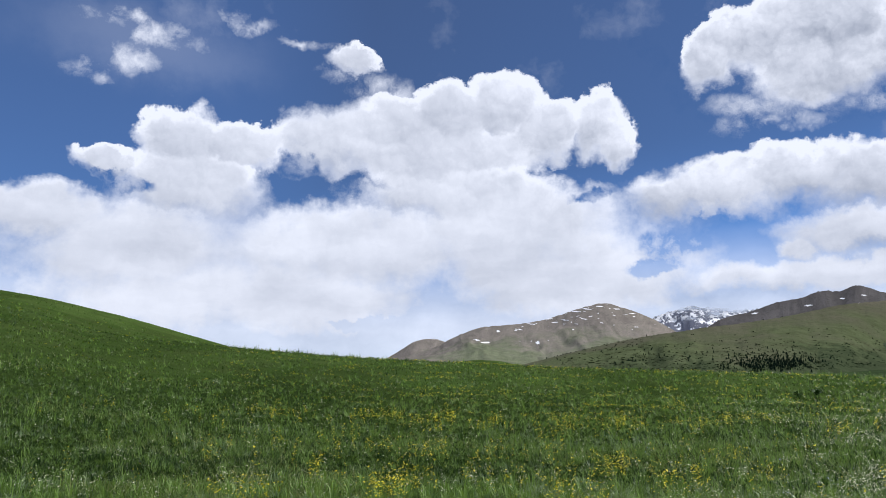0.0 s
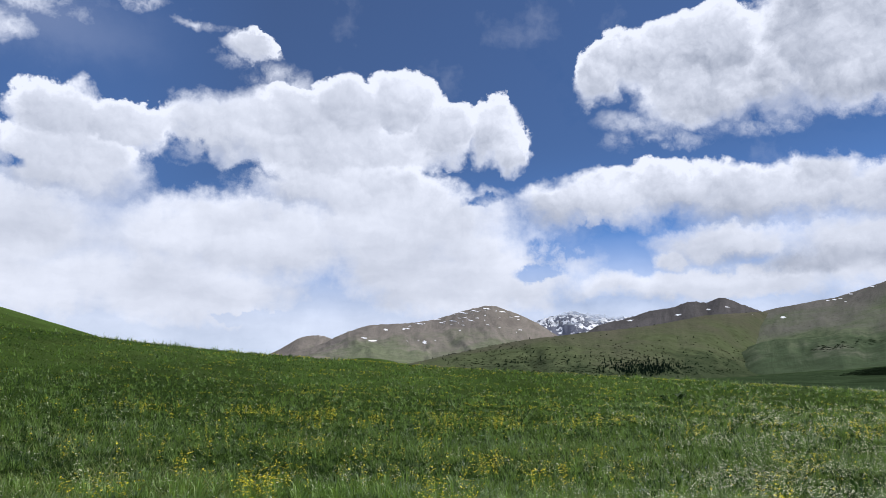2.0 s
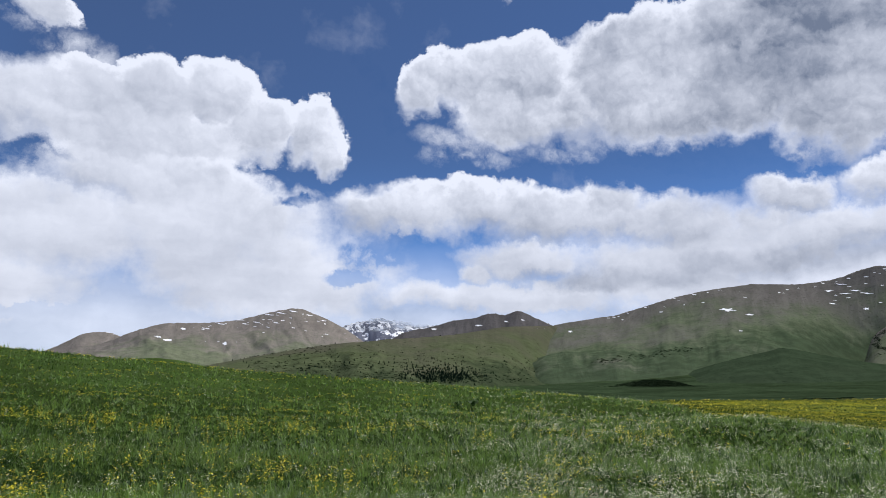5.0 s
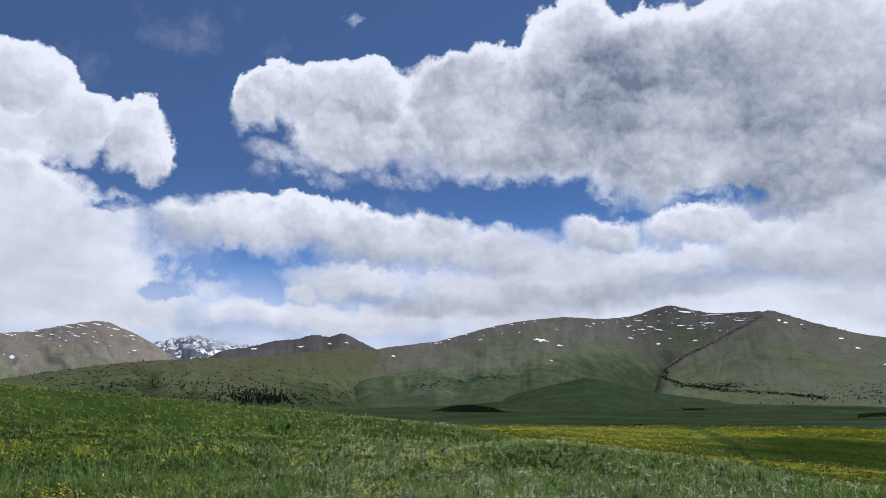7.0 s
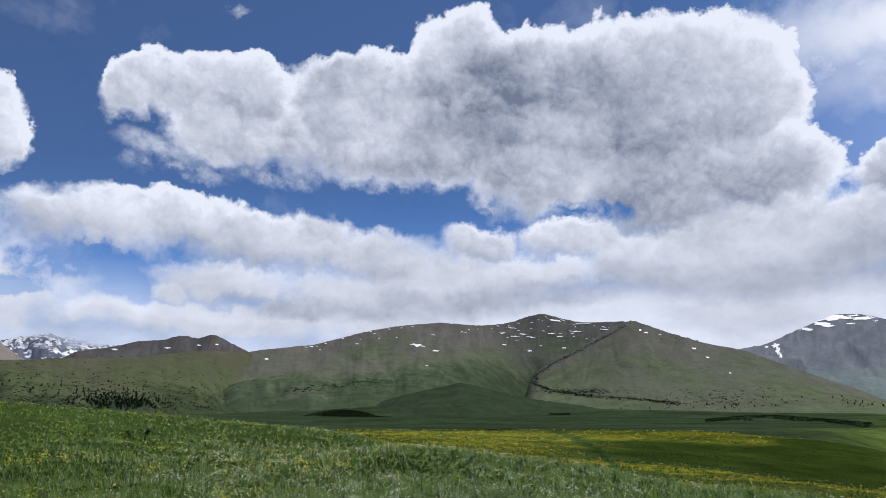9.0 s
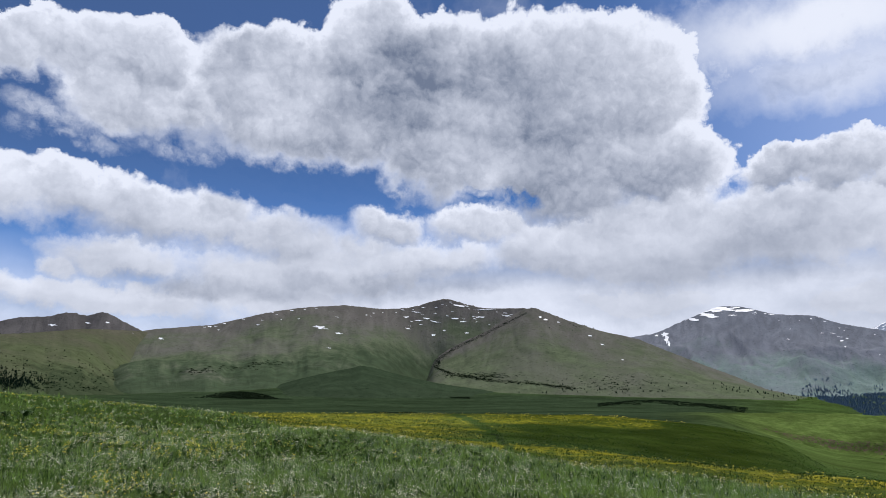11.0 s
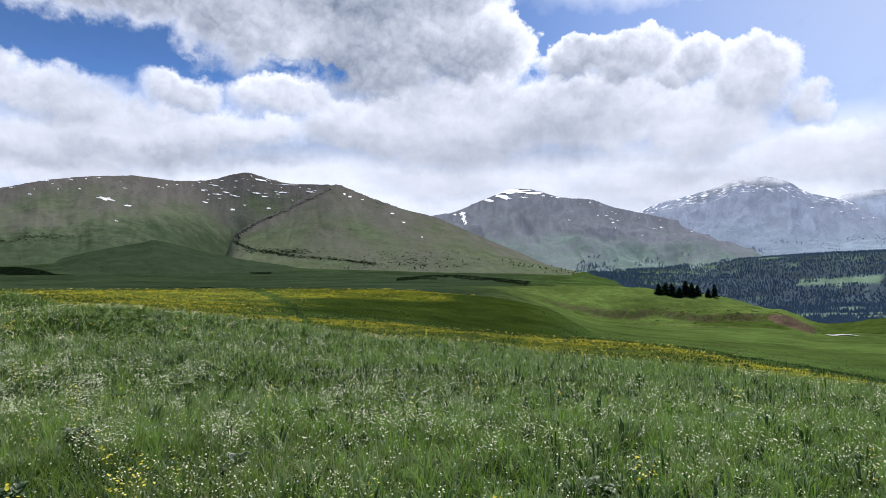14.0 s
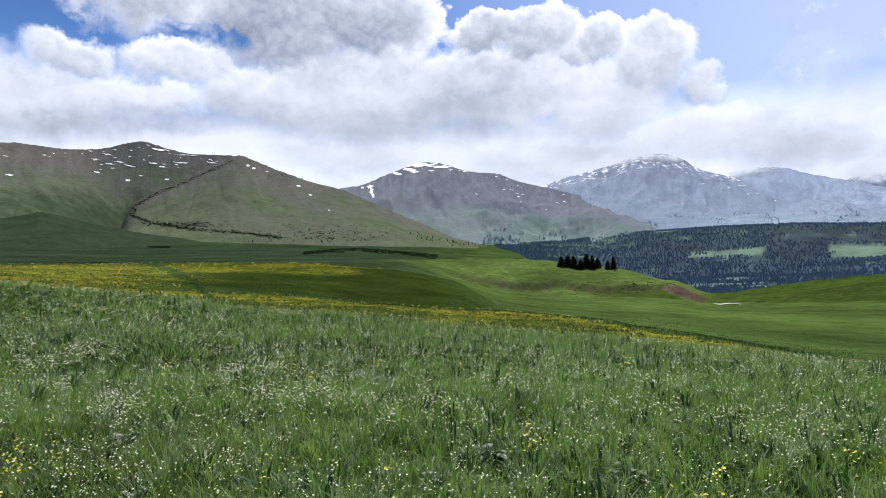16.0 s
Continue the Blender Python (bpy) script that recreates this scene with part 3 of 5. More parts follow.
def plain(a, b, scale, roughness=0.8):
    return lambda t: surface(t, blend(t, ramp(t, grain(t, place(t), scale, 5, 0.6), 0.3, 0.7), a, b), roughness)


MEADOW = material("meadow_turf", meadow_ground)
GRASS = material("grass_blades", leafy((0.010, 0.031, 0.005), (0.198, 0.328, 0.068), (0.22, 0.36, 0.05), 0.36))
# undergrowth, coloured darker to carry the shade in the gaps between tufts
SHADED_UNDER = material("undergrowth", leafy((0.005, 0.012, 0.003), (0.036, 0.074, 0.016), (0.05, 0.10, 0.018), 0.25, 0.2))
SILVER = material("silvery_leaves", leafy((0.040, 0.085, 0.030), (0.290, 0.385, 0.195), (0.26, 0.36, 0.12), 0.3))
STRAW = material("pale_grass", leafy((0.08, 0.13, 0.03), (0.24, 0.28, 0.10), (0.25, 0.3, 0.06)))
YELLOW = material("yellow_petals", leafy((0.64, 0.56, 0.025), (0.78, 0.70, 0.06), (0.74, 0.68, 0.03), 0.25))
WHITE = material("white_petals", leafy((0.74, 0.77, 0.52), (0.87, 0.88, 0.72), (0.84, 0.85, 0.58), 0.25))
BLUE = material("blue_petals", leafy((0.30, 0.36, 0.56), (0.48, 0.53, 0.68), (0.4, 0.46, 0.6), 0.25))
HERB = material("broad_leaves", leafy((0.012, 0.036, 0.007), (0.044, 0.095, 0.020), (0.05, 0.11, 0.015), 0.28))
NEEDLES = material("conifer_needles", leafy((0.008, 0.016, 0.010), (0.02, 0.035, 0.02), (0.02, 0.04, 0.015), 0.1, 0.0))
# needles coloured pale blue, the haze of distance included
HAZED_NEEDLES = material("hazed_conifers", leafy((0.175, 0.245, 0.320), (0.225, 0.300, 0.375), (0.24, 0.33, 0.39), 0.5, 0.0))
BARK = material("bark", plain((0.05, 0.035, 0.025), (0.10, 0.075, 0.055), 6.0))
SNOW = material("old_snow", plain((0.70, 0.73, 0.78), (0.84, 0.85, 0.88), 0.05, 0.6))
GRAVEL = material("pale_gravel", plain((0.30, 0.29, 0.27), (0.42, 0.41, 0.38), 0.4))
SCRUB = material("dark_scrub", leafy((0.012, 0.021, 0.011), (0.028, 0.042, 0.021), (0.02, 0.035, 0.012), 0.1, 0.0))

# ---- ground ----


def near(v, middle, half, soft):
    return step(half + soft - np.abs(v - middle), 0, soft)


def edge_of_meadow(a):
    """Distance at which the flowery meadow drops into the swale."""
    return glide(a, (-60, 30, 38, 47, 57, 66, 75, 84, 92, 112, 140), (300, 160, 92, 53, 44, 38, 34, 31, 30, 29, 29))


def bloom(a, d):
    """How thickly the yellow flowers grow."""
    x, y = d * np.sin(np.radians(a)), d * np.cos(np.radians(a))
    stray = a + 9 * rough(x / 14, y / 14, 4, 57)
    field = near(stray, 50, 10, 6) * step(d, edge_of_meadow(a) + 1, edge_of_meadow(a) + 9) * (1 - step(d, 150, 210))
    lip = glide(a, (50, 66, 73, 79, 85, 91, 97, 103, 112), (63, 66, 65, 60, 59, 54, 47, 43, 37))
    start = edge_of_meadow(a) + 3
    strip = (0.58 + 0.42 * ((d - start) / (lip - start)).clip(0, 1) ** 2) * step(d, start, start + 4) * (1 - step(d, lip + 1, lip + 5)) * step(stray, 46, 56)
    crown = 0.78 * near(stray, 64, 6, 6) * near(d, 137, 16, 14)
    track = near(a, 61.5 - (d - 60) * 0.05, 0.12, 0.25) * (d > 55) * (d < 150)
    return np.maximum(np.maximum(field * (0.64 + 0.26 * near(a, 47, 7, 7)), strip), crown) * (1 - track)


def knoll(a, d):
    return near(a, 71, 7, 7) * near(d, 112, 28, 18)


def turf(a, d):
    return step(d, 190, 330) * step(a, 20, 34) * (1 - step(a, 74, 84)) * (1 - step(d, 1500, 1900))


def clearing(a, d):
    """Grassy clearings in the valley forest."""
    x, y = d * np.sin(np.radians(a)), d * np.cos(np.radians(a))
    g = near(a, 100.3, 2.2, 1.0) * near(d, 2040, 26, 60) + near(a, 110.5, 2.6, 1.2) * near(d, 2070, 40, 60) + near(a, 97.2, 0.9, 0.6) * near(d, 1570, 22, 40) + near(a, 92.4, 0.8, 0.6) * near(d, 1650, 20, 40)
    g = g * 0.42 + 0.20 * step(d, 1900, 2350) + 1.3 * rough(x / 70, y / 150, 4, 88, 0.62) + 0.6 * rough(x / 260, y / 420, 3, 89)
    return step(g, 0.30, 0.40) * step(d, 1150, 1300) * step(a, 84, 90)


az = np.concatenate([np.arange(-180, -45, 3.0), np.arange(-45, 84, 0.5), np.arange(84, 119, 0.25), np.arange(119, 125, 0.5), np.arange(125, 180.1, 2.5)])
az[-1] = 180.0
dist = np.concatenate([[0.05], np.geomspace(1.2, 60, 85), np.arange(62, 150, 2.2), np.geomspace(153, 440, 40), np.arange(443, 620, 3.2), np.geomspace(625, 4900, 80)])
A, R = np.meshgrid(az, dist, indexing="ij")
X, Y = R * np.sin(np.radians(A)), R * np.cos(np.radians(A))
wood = step(R, 800, 1000) * step(A, 84, 92) * (1 - 0.3 * step(R, 1900, 2700))
dark_ground = np.zeros_like(A)
for b, half, d, deep in ((52.2, 1.6, 701, 7), (57.0, 0.7, 1435, 14)):
    dark_ground = np.maximum(dark_ground, near(A, b, half, 0.6) * near(R, d, deep, deep * 0.8))
# the groove of the track, drawn dark by the same mask
dark_ground = np.maximum(dark_ground, 0.54 * near(A, 61.5 - (R - 60) * 0.05, 0.25, 0.4) * step(R, 57, 64) * (1 - step(R, 100, 118)))
upper, lower = banks(A)
bare = 0.62 * near(A, 97.6, 1.1, 0.8) * near(R, upper + 2, 5, 7) + 0.56 * near(A, 88, 8, 3) * near(R, upper + 3, 4, 4) + 0.5 * near(A, 91, 4, 3) * near(R, lower + 2, 3, 3)
glade = clearing(A, R)
# the knoll mask also paints the bank's shaded slope, near bearing 94
ground = mesh_of("ground", np.stack([X, Y, land(X, Y)], -1).reshape(-1, 3), grid_faces(len(az), len(dist)), MEADOW,
                 bloom=bloom(A, R), knoll=np.clip(knoll(A, R) + 0.8 * near(A, 109.5, 9.5, 2) * near(R, 520, 100, 40) + 0.75 * near(A, 94, 2.5, 1.5) * near(R, 520, 24, 14), 0, 1), shaded_soil=(1 - step(R, edge_of_meadow(A), edge_of_meadow(A) + 9)) * (1 - 0.85 * step(R, 25, 95)), lush=(0.5 * step(R, 130, 200) + 0.5 * step(R, 400, 500)) * step(A, 71, 80) * (1 - step(R, 700, 850)), turf=turf(A, R), bare=bare, wood=wood, glade=glade, dark_ground=dark_ground)
tagged(ground, "rolling alpine meadow ground with swales and grassy knolls", "ground", kind="structure")

# ---- mountains ----
PEAKS = {}


def mountain(name, label, mat, foot, top, nodes, seed, gully=0.22, ragged=0.05, power=1.2, wide=3.0, flank=None, lump=40, crags=0.005, veil=None, ridge=80):
    """A range whose crest stands top metres off, rising from foot metres off, with its skyline as (bearing, angle)."""
    b, e = zip(*nodes)
    a = np.arange(b[0], b[-1], 0.13)
    s = np.concatenate([np.linspace(0, 1, 90), np.linspace(1.03, 1.5, 8)])
    angle = glide(a, b, e) + ragged * 2 * rough(a * 3.1, a * 0, 4, seed, 0.6)
    far = glide(a, *zip(*top)) if isinstance(top, tuple) else top
    crest_d = far * (1 + 0.05 * rough(a / 6.0, a * 0, 3, seed + 40))
    crest = EYE + crest_d * np.tan(np.radians(angle))
    A, S = np.meshgrid(a, s, indexing="ij")
    f0 = glide(a, *zip(*foot)) if isinstance(foot, tuple) else np.full(len(a), float(foot))
    D = f0[:, None] + (crest_d - f0)[:, None] * S
    base = land(f0 * np.sin(np.radians(a)), f0 * np.cos(np.radians(a)), False) - 12
    p = np.where(S <= 1, np.clip(S, 0, 1) ** power, 1 - 1.6 * np.clip(S - 1, 0, 1) ** 1.5 - 0.3 * (S - 1))
    Z = base[:, None] + (crest - base)[:, None] * p
    # gullies run down the fall line, deepest half way
    bend = 3.0 * rough(A / 4.0 + 7, S * 1.6, 3, seed + 3)
    slant = 1.5 * math.sin(seed)
    g = 1 - np.abs(2 * lattice(A / wide + 0.4 * bend + slant * S, S * 1.3, seed + 5) - 1)
    g2 = 1 - np.abs(2 * lattice(A / (wide * 0.37) + 0.7 * bend - 1.2 * slant * S, S * 3.4, seed + 6) - 1)
    cut = (0.7 * g**2 + 0.3 * g2**2) * gully * np.clip(S, 0, 1) ** 0.7 * np.clip(1 - S, 0, 1) ** 0.8 * 1.6
    Z = Z - (crest - base)[:, None] * cut
    # branching spurs and hollows
    u, v = np.radians(A) * np.mean(crest_d) / 560 + 0.3 * bend, D / 1250 + 0.15 * bend
    spurs = sum(0.55**k * (1 - np.abs(2 * lattice(u * 2**k + 0.4 * k * v, v * 2**k, seed + 30 + k) - 1)) for k in range(4)) / 2.0 - 0.5
    Z = Z + spurs * ridge * np.clip(1 - S, 0, 1) ** 0.8 * np.clip(3 * S, 0, 1)
    # a few crags break the skyline
    crag = np.clip(lattice(a / 0.16, a * 0, seed + 14) - 0.55, 0, 1) * np.clip(lattice(a / 1.3, a * 0 + 2, seed + 15) - 0.45, 0, 1) * crags * crest_d
    Z = Z + crag[:, None] * np.clip(1 - np.abs(S - 1) / 0.05, 0, 1)
    Z = Z + rough(np.radians(A) * np.mean(crest_d) / 170.0 + 0.35 * bend, D / 620.0, 5, seed + 9, 0.55) * lump * np.clip(1 - S, 0, 1) * np.clip(4 * S, 0, 1)
    if flank:
        e = flank[0] + (flank[1] - flank[0]) * np.clip(S, 0, 1) ** 0.7
        Z = Z - step(A, e - 1.5 - 8.0 * np.clip(1 - S, 0, 1), e + 2.5) * 0.62 * (Z - base[:, None]) * (1 - 0.6 * np.clip(S, 0, 1) ** 3)
    x, y = D * np.sin(np.radians(A)), D * np.cos(np.radians(A))
    rise = np.clip((Z - base[:, None]) / (crest - base)[:, None], 0, 1.0) * (np.clip((crest - base) / (crest - base).max(), 0.02, 1) ** 0.4)[:, None]
    # where the slope itself fades to clear, standing in for low cloud
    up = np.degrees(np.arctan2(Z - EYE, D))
    faded = np.zeros_like(Z) if veil is None else step(up - glide(A, *zip(*veil)) + 1.3 * rough(A / 1.6, up / 0.5, 4, seed + 70, 0.6), -0.35, 0.75)
    ob = mesh_of(name, np.stack([x, y, Z], -1).reshape(-1, 3), grid_faces(len(a), len(s)), mat, faded=faded, rise=rise, across=np.radians(A) * np.mean(crest_d), down=D)
    PEAKS[name] = (a, s, x, y, Z)
    return tagged(ob, label, "mountain", kind="structure")


NEAR_SLOPE = material("grassy_slope", slopes((0.058, 0.072, 0.036), (0.078, 0.076, 0.054), 0.74, -0.05, 0.8, band=0.34, foot=(0.034, 0.046, 0.024)))
DARK_SLOPE = material("dark_rock_slope", slopes((0.075, 0.080, 0.060), (0.084, 0.080, 0.080), 0.35, -0.03, 0.72))
BIG_SLOPE = material("scree_slope", slopes((0.074, 0.092, 0.055), (0.112, 0.106, 0.097), 0.66, -0.03, 0.72, band=0.3, foot=(0.042, 0.060, 0.034)))
SPUR_SLOPE = material("spur_slope", slopes((0.078, 0.096, 0.056), (0.112, 0.106, 0.096), 0.66, -0.06, 0.80, band=0.3))
# foothill turf, darkened in colour for the cloud shadow over it
SHADOWED_TURF = material("shadowed_turf", slopes((0.026, 0.040, 0.022), (0.031, 0.043, 0.025), 1.2, -0.3, 2.0))
BROWN_SLOPE = material("brown_slope", slopes((0.105, 0.120, 0.078), (0.165, 0.150, 0.135), 0.42, 0.0, 0.5))
SNOWY_ROCK = material("snowy_rock", slopes((0.10, 0.11, 0.13), (0.13, 0.14, 0.18), 0.2, 0.165, 0.1, 0.4, fading=True))
# far slopes: blue haze is part of these turf and rock colours
HAZED_SLOPE = material("hazed_slope", slopes((0.135, 0.185, 0.168), (0.150, 0.162, 0.190), 0.30, 0.02, 0.78))
HAZED_SNOWY = material("hazed_snowy_slope", slopes((0.200, 0.255, 0.315), (0.225, 0.265, 0.345), 0.25, 0.12, 0.70, 1.0, fading=True))
HAZY_SLOPE = material("hazy_slope", slopes((0.235, 0.295, 0.365), (0.265, 0.318, 0.415), 0.25, -0.01, 0.75, 1.0, fading=True))

mountain("mountain_far_brown", "distant pale brown peak beyond the ridge", BROWN_SLOPE, 3600, 4300,
         ((-7, 3.2), (-4.6, 4.17), (-3.5, 4.78), (-2.1, 5.54), (-1.1, 5.61), (0.1, 5.35), (2, 4.6), (4, 3.8)), 3)
mountain("mountain_brown", "broad brown mountain with scattered snow patches", BROWN_SLOPE, 2200, 3600,
         ((-5, 3.4), (-3.8, 4.02), (-1.1, 4.85), (1.3, 5.94), (3, 6.46), (6.9, 6.73), (9.1, 7.21), (11.3, 7.82), (12.7, 8.02), (14, 7.62), (16.1, 6.73), (17.7, 5.71), (20, 4.5), (22, 3.5)), 11, 0.12, 0.05, 1.1, 4.5)
mountain("mountain_snowy", "rugged rock wall streaked with snow, top fading as into cloud", SNOWY_ROCK, 4000, 4700,
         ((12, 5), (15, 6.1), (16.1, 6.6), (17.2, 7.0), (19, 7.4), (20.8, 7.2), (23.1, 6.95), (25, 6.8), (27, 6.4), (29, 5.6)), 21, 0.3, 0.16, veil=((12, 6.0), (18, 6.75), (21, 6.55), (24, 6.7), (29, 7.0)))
mountain("mountain_dark", "dark pointed mountain shoulder of bare rock", DARK_SLOPE, 3000, 4000,
         ((19, 5.0), (21.3, 6.36), (23.5, 6.82), (24.9, 7.24), (26.7, 7.47), (28.2, 7.87), (28.6, 7.8), (29.1, 7.72), (30.2, 8.03), (31.5, 7.51), (32.9, 6.9), (34.5, 6.2), (37, 5)), 31, 0.12, 0.05, 1.1, 4.0)
mountain("hill_wooded", "low green hillside dotted with conifers and scrub", NEAR_SLOPE, 1000, ((3, 1900), (18, 1900), (26, 2200), (34, 2950), (36, 3000)),
         ((3, 2.6), (5, 3.2), (8.3, 3.94), (11, 4.49), (13.2, 4.94), (15.9, 5.35), (17.7, 5.53), (20.4, 5.78), (24.4, 6.1), (27.5, 6.53), (29.3, 6.79), (31, 6.83), (33.1, 6.85), (34.3, 6.5), (35.2, 5.6), (36.0, 4.0), (36.6, 1.5)), 41, 0.13, 0.03, 1.05, 4.0, (31.0, 34.4))
mountain("mountain_main", "long green and brown mountain with snow patches near its crest", BIG_SLOPE, ((29, 1500), (44, 1500), (50, 1750), (55.5, 2450), (75, 2500)), 3000,
         ((29, 4.0), (31, 5.6), (32.9, 6.85), (34.6, 7.15), (37.4, 7.5), (39.8, 8.1), (41.6, 8.6), (43.7, 9.05), (46, 9.33), (47.9, 9.47), (51, 9.27), (52.7, 9.38), (53.7, 9.54), (55, 9.95), (56, 10.13), (57.2, 9.82), (59.6, 9.36), (62, 9.38), (64, 8.9), (67, 7.6), (70, 6.2), (74, 4)), 52, 0.05, 0.04, 1.12, 6.0, ridge=75, lump=28)
mountain("mountain_spur", "rounded grassy spur with a rocky scrub edge", SPUR_SLOPE, 1600, 2400,
         ((53.8, 2.0), (54.6, 3.9), (55.2, 5.3), (56.9, 6.48), (59.1, 7.49), (60.8, 8.49), (62.9, 9.36), (63.7, 9.15), (65.9, 8.28), (68.4, 7.45), (70.8, 6.85), (73.1, 5.85), (75.3, 4.9), (78, 3.75), (80, 2.85), (84, 2.0), (88, 1.3)), 63, 0.05, 0.03, 1.05, 5.0, ridge=45, lump=25)
mountain("foothill", "small dark green knoll at the mountain foot", SHADOWED_TURF, 1250, 1700,
         ((38, 1.6), (41, 2.5), (44, 3.5), (46.5, 4.15), (48.4, 4.55), (49.4, 4.75), (50.3, 4.66), (51.5, 4.35), (53, 4.0), (56, 3.4), (60, 2.9), (66, 2.2)), 71, 0.07, 0.03, 1.0, 6.0, ridge=30, lump=25)
mountain("mountain_white_top", "haze-tinted blue grey mountain with a snowy summit", HAZED_SLOPE, 2300, 3700,
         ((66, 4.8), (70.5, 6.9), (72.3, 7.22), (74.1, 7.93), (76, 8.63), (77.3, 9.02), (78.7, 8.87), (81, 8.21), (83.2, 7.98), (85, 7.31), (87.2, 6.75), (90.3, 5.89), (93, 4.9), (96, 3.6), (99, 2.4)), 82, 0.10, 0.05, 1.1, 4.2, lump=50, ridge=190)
mountain("mountain_snow_dome", "hazy blue mountain with a snow covered dome", HAZED_SNOWY, 3000, 4300,
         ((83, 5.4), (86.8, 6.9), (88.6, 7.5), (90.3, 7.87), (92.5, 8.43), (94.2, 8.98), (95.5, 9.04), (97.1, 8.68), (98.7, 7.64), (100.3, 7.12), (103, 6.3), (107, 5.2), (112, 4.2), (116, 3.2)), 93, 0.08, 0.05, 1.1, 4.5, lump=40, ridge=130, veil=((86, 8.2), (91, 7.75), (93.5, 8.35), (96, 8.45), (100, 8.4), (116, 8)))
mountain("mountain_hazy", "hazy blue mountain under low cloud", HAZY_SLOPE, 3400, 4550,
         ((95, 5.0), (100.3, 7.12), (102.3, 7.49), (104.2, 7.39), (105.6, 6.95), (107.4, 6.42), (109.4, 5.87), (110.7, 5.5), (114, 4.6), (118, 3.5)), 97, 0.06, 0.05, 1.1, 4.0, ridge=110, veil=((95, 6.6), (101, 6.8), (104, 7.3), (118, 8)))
mountain("mountain_last", "far snowy ridge on the horizon", HAZED_SNOWY, 4300, 4800,
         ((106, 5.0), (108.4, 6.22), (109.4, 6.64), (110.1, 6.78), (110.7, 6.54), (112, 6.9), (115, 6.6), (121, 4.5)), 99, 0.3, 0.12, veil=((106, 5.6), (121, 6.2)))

# ---- meadow plants ----
rng = np.random.default_rng(7)


def near_limit(a):
    return glide(a, (-60, 28, 42, 52, 140), (11.0, 10.5, 6.0, 4.0, 4.0))


def scatter(n, lo, hi, first=-39.0, last=119.0, fall=1.3):
    """Places on the meadow, thinning out with distance."""
    a = rng.uniform(first, last, n)
    u = rng.uniform(0, 1, n)
    k = 1 - fall
    lo = np.maximum(lo, near_limit(a))
    d = (lo**k + u * (hi**k - lo**k)) ** (1 / k)
    keep = d >= lo
    a, d = a[keep], d[keep]
    return a, d, d * np.sin(np.radians(a)), d * np.cos(np.radians(a))


def tones(x, y, d):
    """Light and dark clumps of growth, from tufts to broad patches, from 0 to 1."""
    t = 0.42 * lattice(x / 0.28, y / 0.28, 31) * (1 - step(d, 15, 40)) + 0.45 * lattice(x / 0.95, y / 0.95, 32) + 0.35 * lattice(x / 3.6, y / 3.6, 34)
    t = t + 0.42 * lattice(x / 1.9, y / 1.9, 35) * step(d, 15, 40)
    path = 1.7 * np.exp(-(((x + 2.0 + 0.07 * (y - 22) - 0.5 * np.sin(y / 4)) / 0.5) ** 2)) * step(y, 16, 22) * (1 - step(y, 48, 62))
    return np.clip(0.5 + (t - 0.60) * 3.2 - 0.8 * path, 0.03, 1)


def blades(name, n, lo, hi, tall, width, mat, label, segments, fall=1.3, only=None, lean=0.45, wider=0.0011):
    a, d, x, y = scatter(n, lo, hi, fall=fall)
    tone = tones(x, y, d)
    keep = rng.random(len(a)) < 0.25 + 0.75 * step(tone, 0.05, 0.5)
    if only is not None:
        keep &= only(a, d, x, y)
    a, d, x, y, tone = a[keep], d[keep], x[keep], y[keep], tone[keep]
    n = len(a)
    h = tall * (0.35 + 0.75 * rng.random(n)) * (0.55 + 0.8 * tone)
    w = (width + wider * d) * rng.uniform(0.6, 1.3, n)
    turn = rng.uniform(0, 2 * np.pi, n)
    wx, wy = np.cos(turn), np.sin(turn)
    way = 6.3 * lattice(x / 0.4, y / 0.4, 37) + rng.normal(0, 0.9, n)
    ln = lean * h * rng.uniform(0.2, 1.6, n)
    lx, ly = ln * np.cos(way) + 0.12 * h, ln * np.sin(way) - 0.05 * h
    z = land(x, y) - 0.02
    rows = []
    levels = (0.0, 1.0) if segments == 1 else (0.0, 0.55, 1.0)
    for f in levels[:-1]:
        k = w * (1 - 0.35 * f) / 2
        for sgn in (-1, 1):
            rows.append(np.stack([x + lx * f**2 + sgn * k * wx, y + ly * f**2 + sgn * k * wy, z + h * f * (1 - 0.15 * f)], -1))
    rows.append(np.stack([x + lx, y + ly, z + h * 0.85], -1))
    v = np.stack(rows, 1)
    m = v.shape[1]
    i = np.arange(n)[:, None] * m
    tris = [(0, 1, 2)] if segments == 1 else [(0, 1, 3), (0, 3, 2), (2, 3, 4)]
    f = np.concatenate([i + np.array(t) for t in tris])
    ob = mesh_of(name, v.reshape(-1, 3), f, mat, tone=np.repeat(tone, m))
    return tagged(ob, label, "grass", kind="stuff")


def in_meadow(a, d, x, y):
    return d < edge_of_meadow(a) + 6


def pale_patches(a, d, x, y):
    return in_meadow(a, d, x, y) & (rough(x / 4.0, y / 4.0, 3, 77) > 0.05)


blades("grass", 110000, 3.8, 20, 0.12, 0.006, SHADED_UNDER, "dense green undergrowth of short meadow grass", 1, 1.25, in_meadow)
blades("grass", 400000, 15, 175, 0.14, 0.006, SHADED_UNDER, "short green meadow grass over the slope", 1, 1.3, in_meadow)
blades("pale_grass", 60000, 3.8, 60, 0.28, 0.004, STRAW, "pale seeding grass stalks among the meadow", 1, 1.3, pale_patches, 0.9, 0.0008)
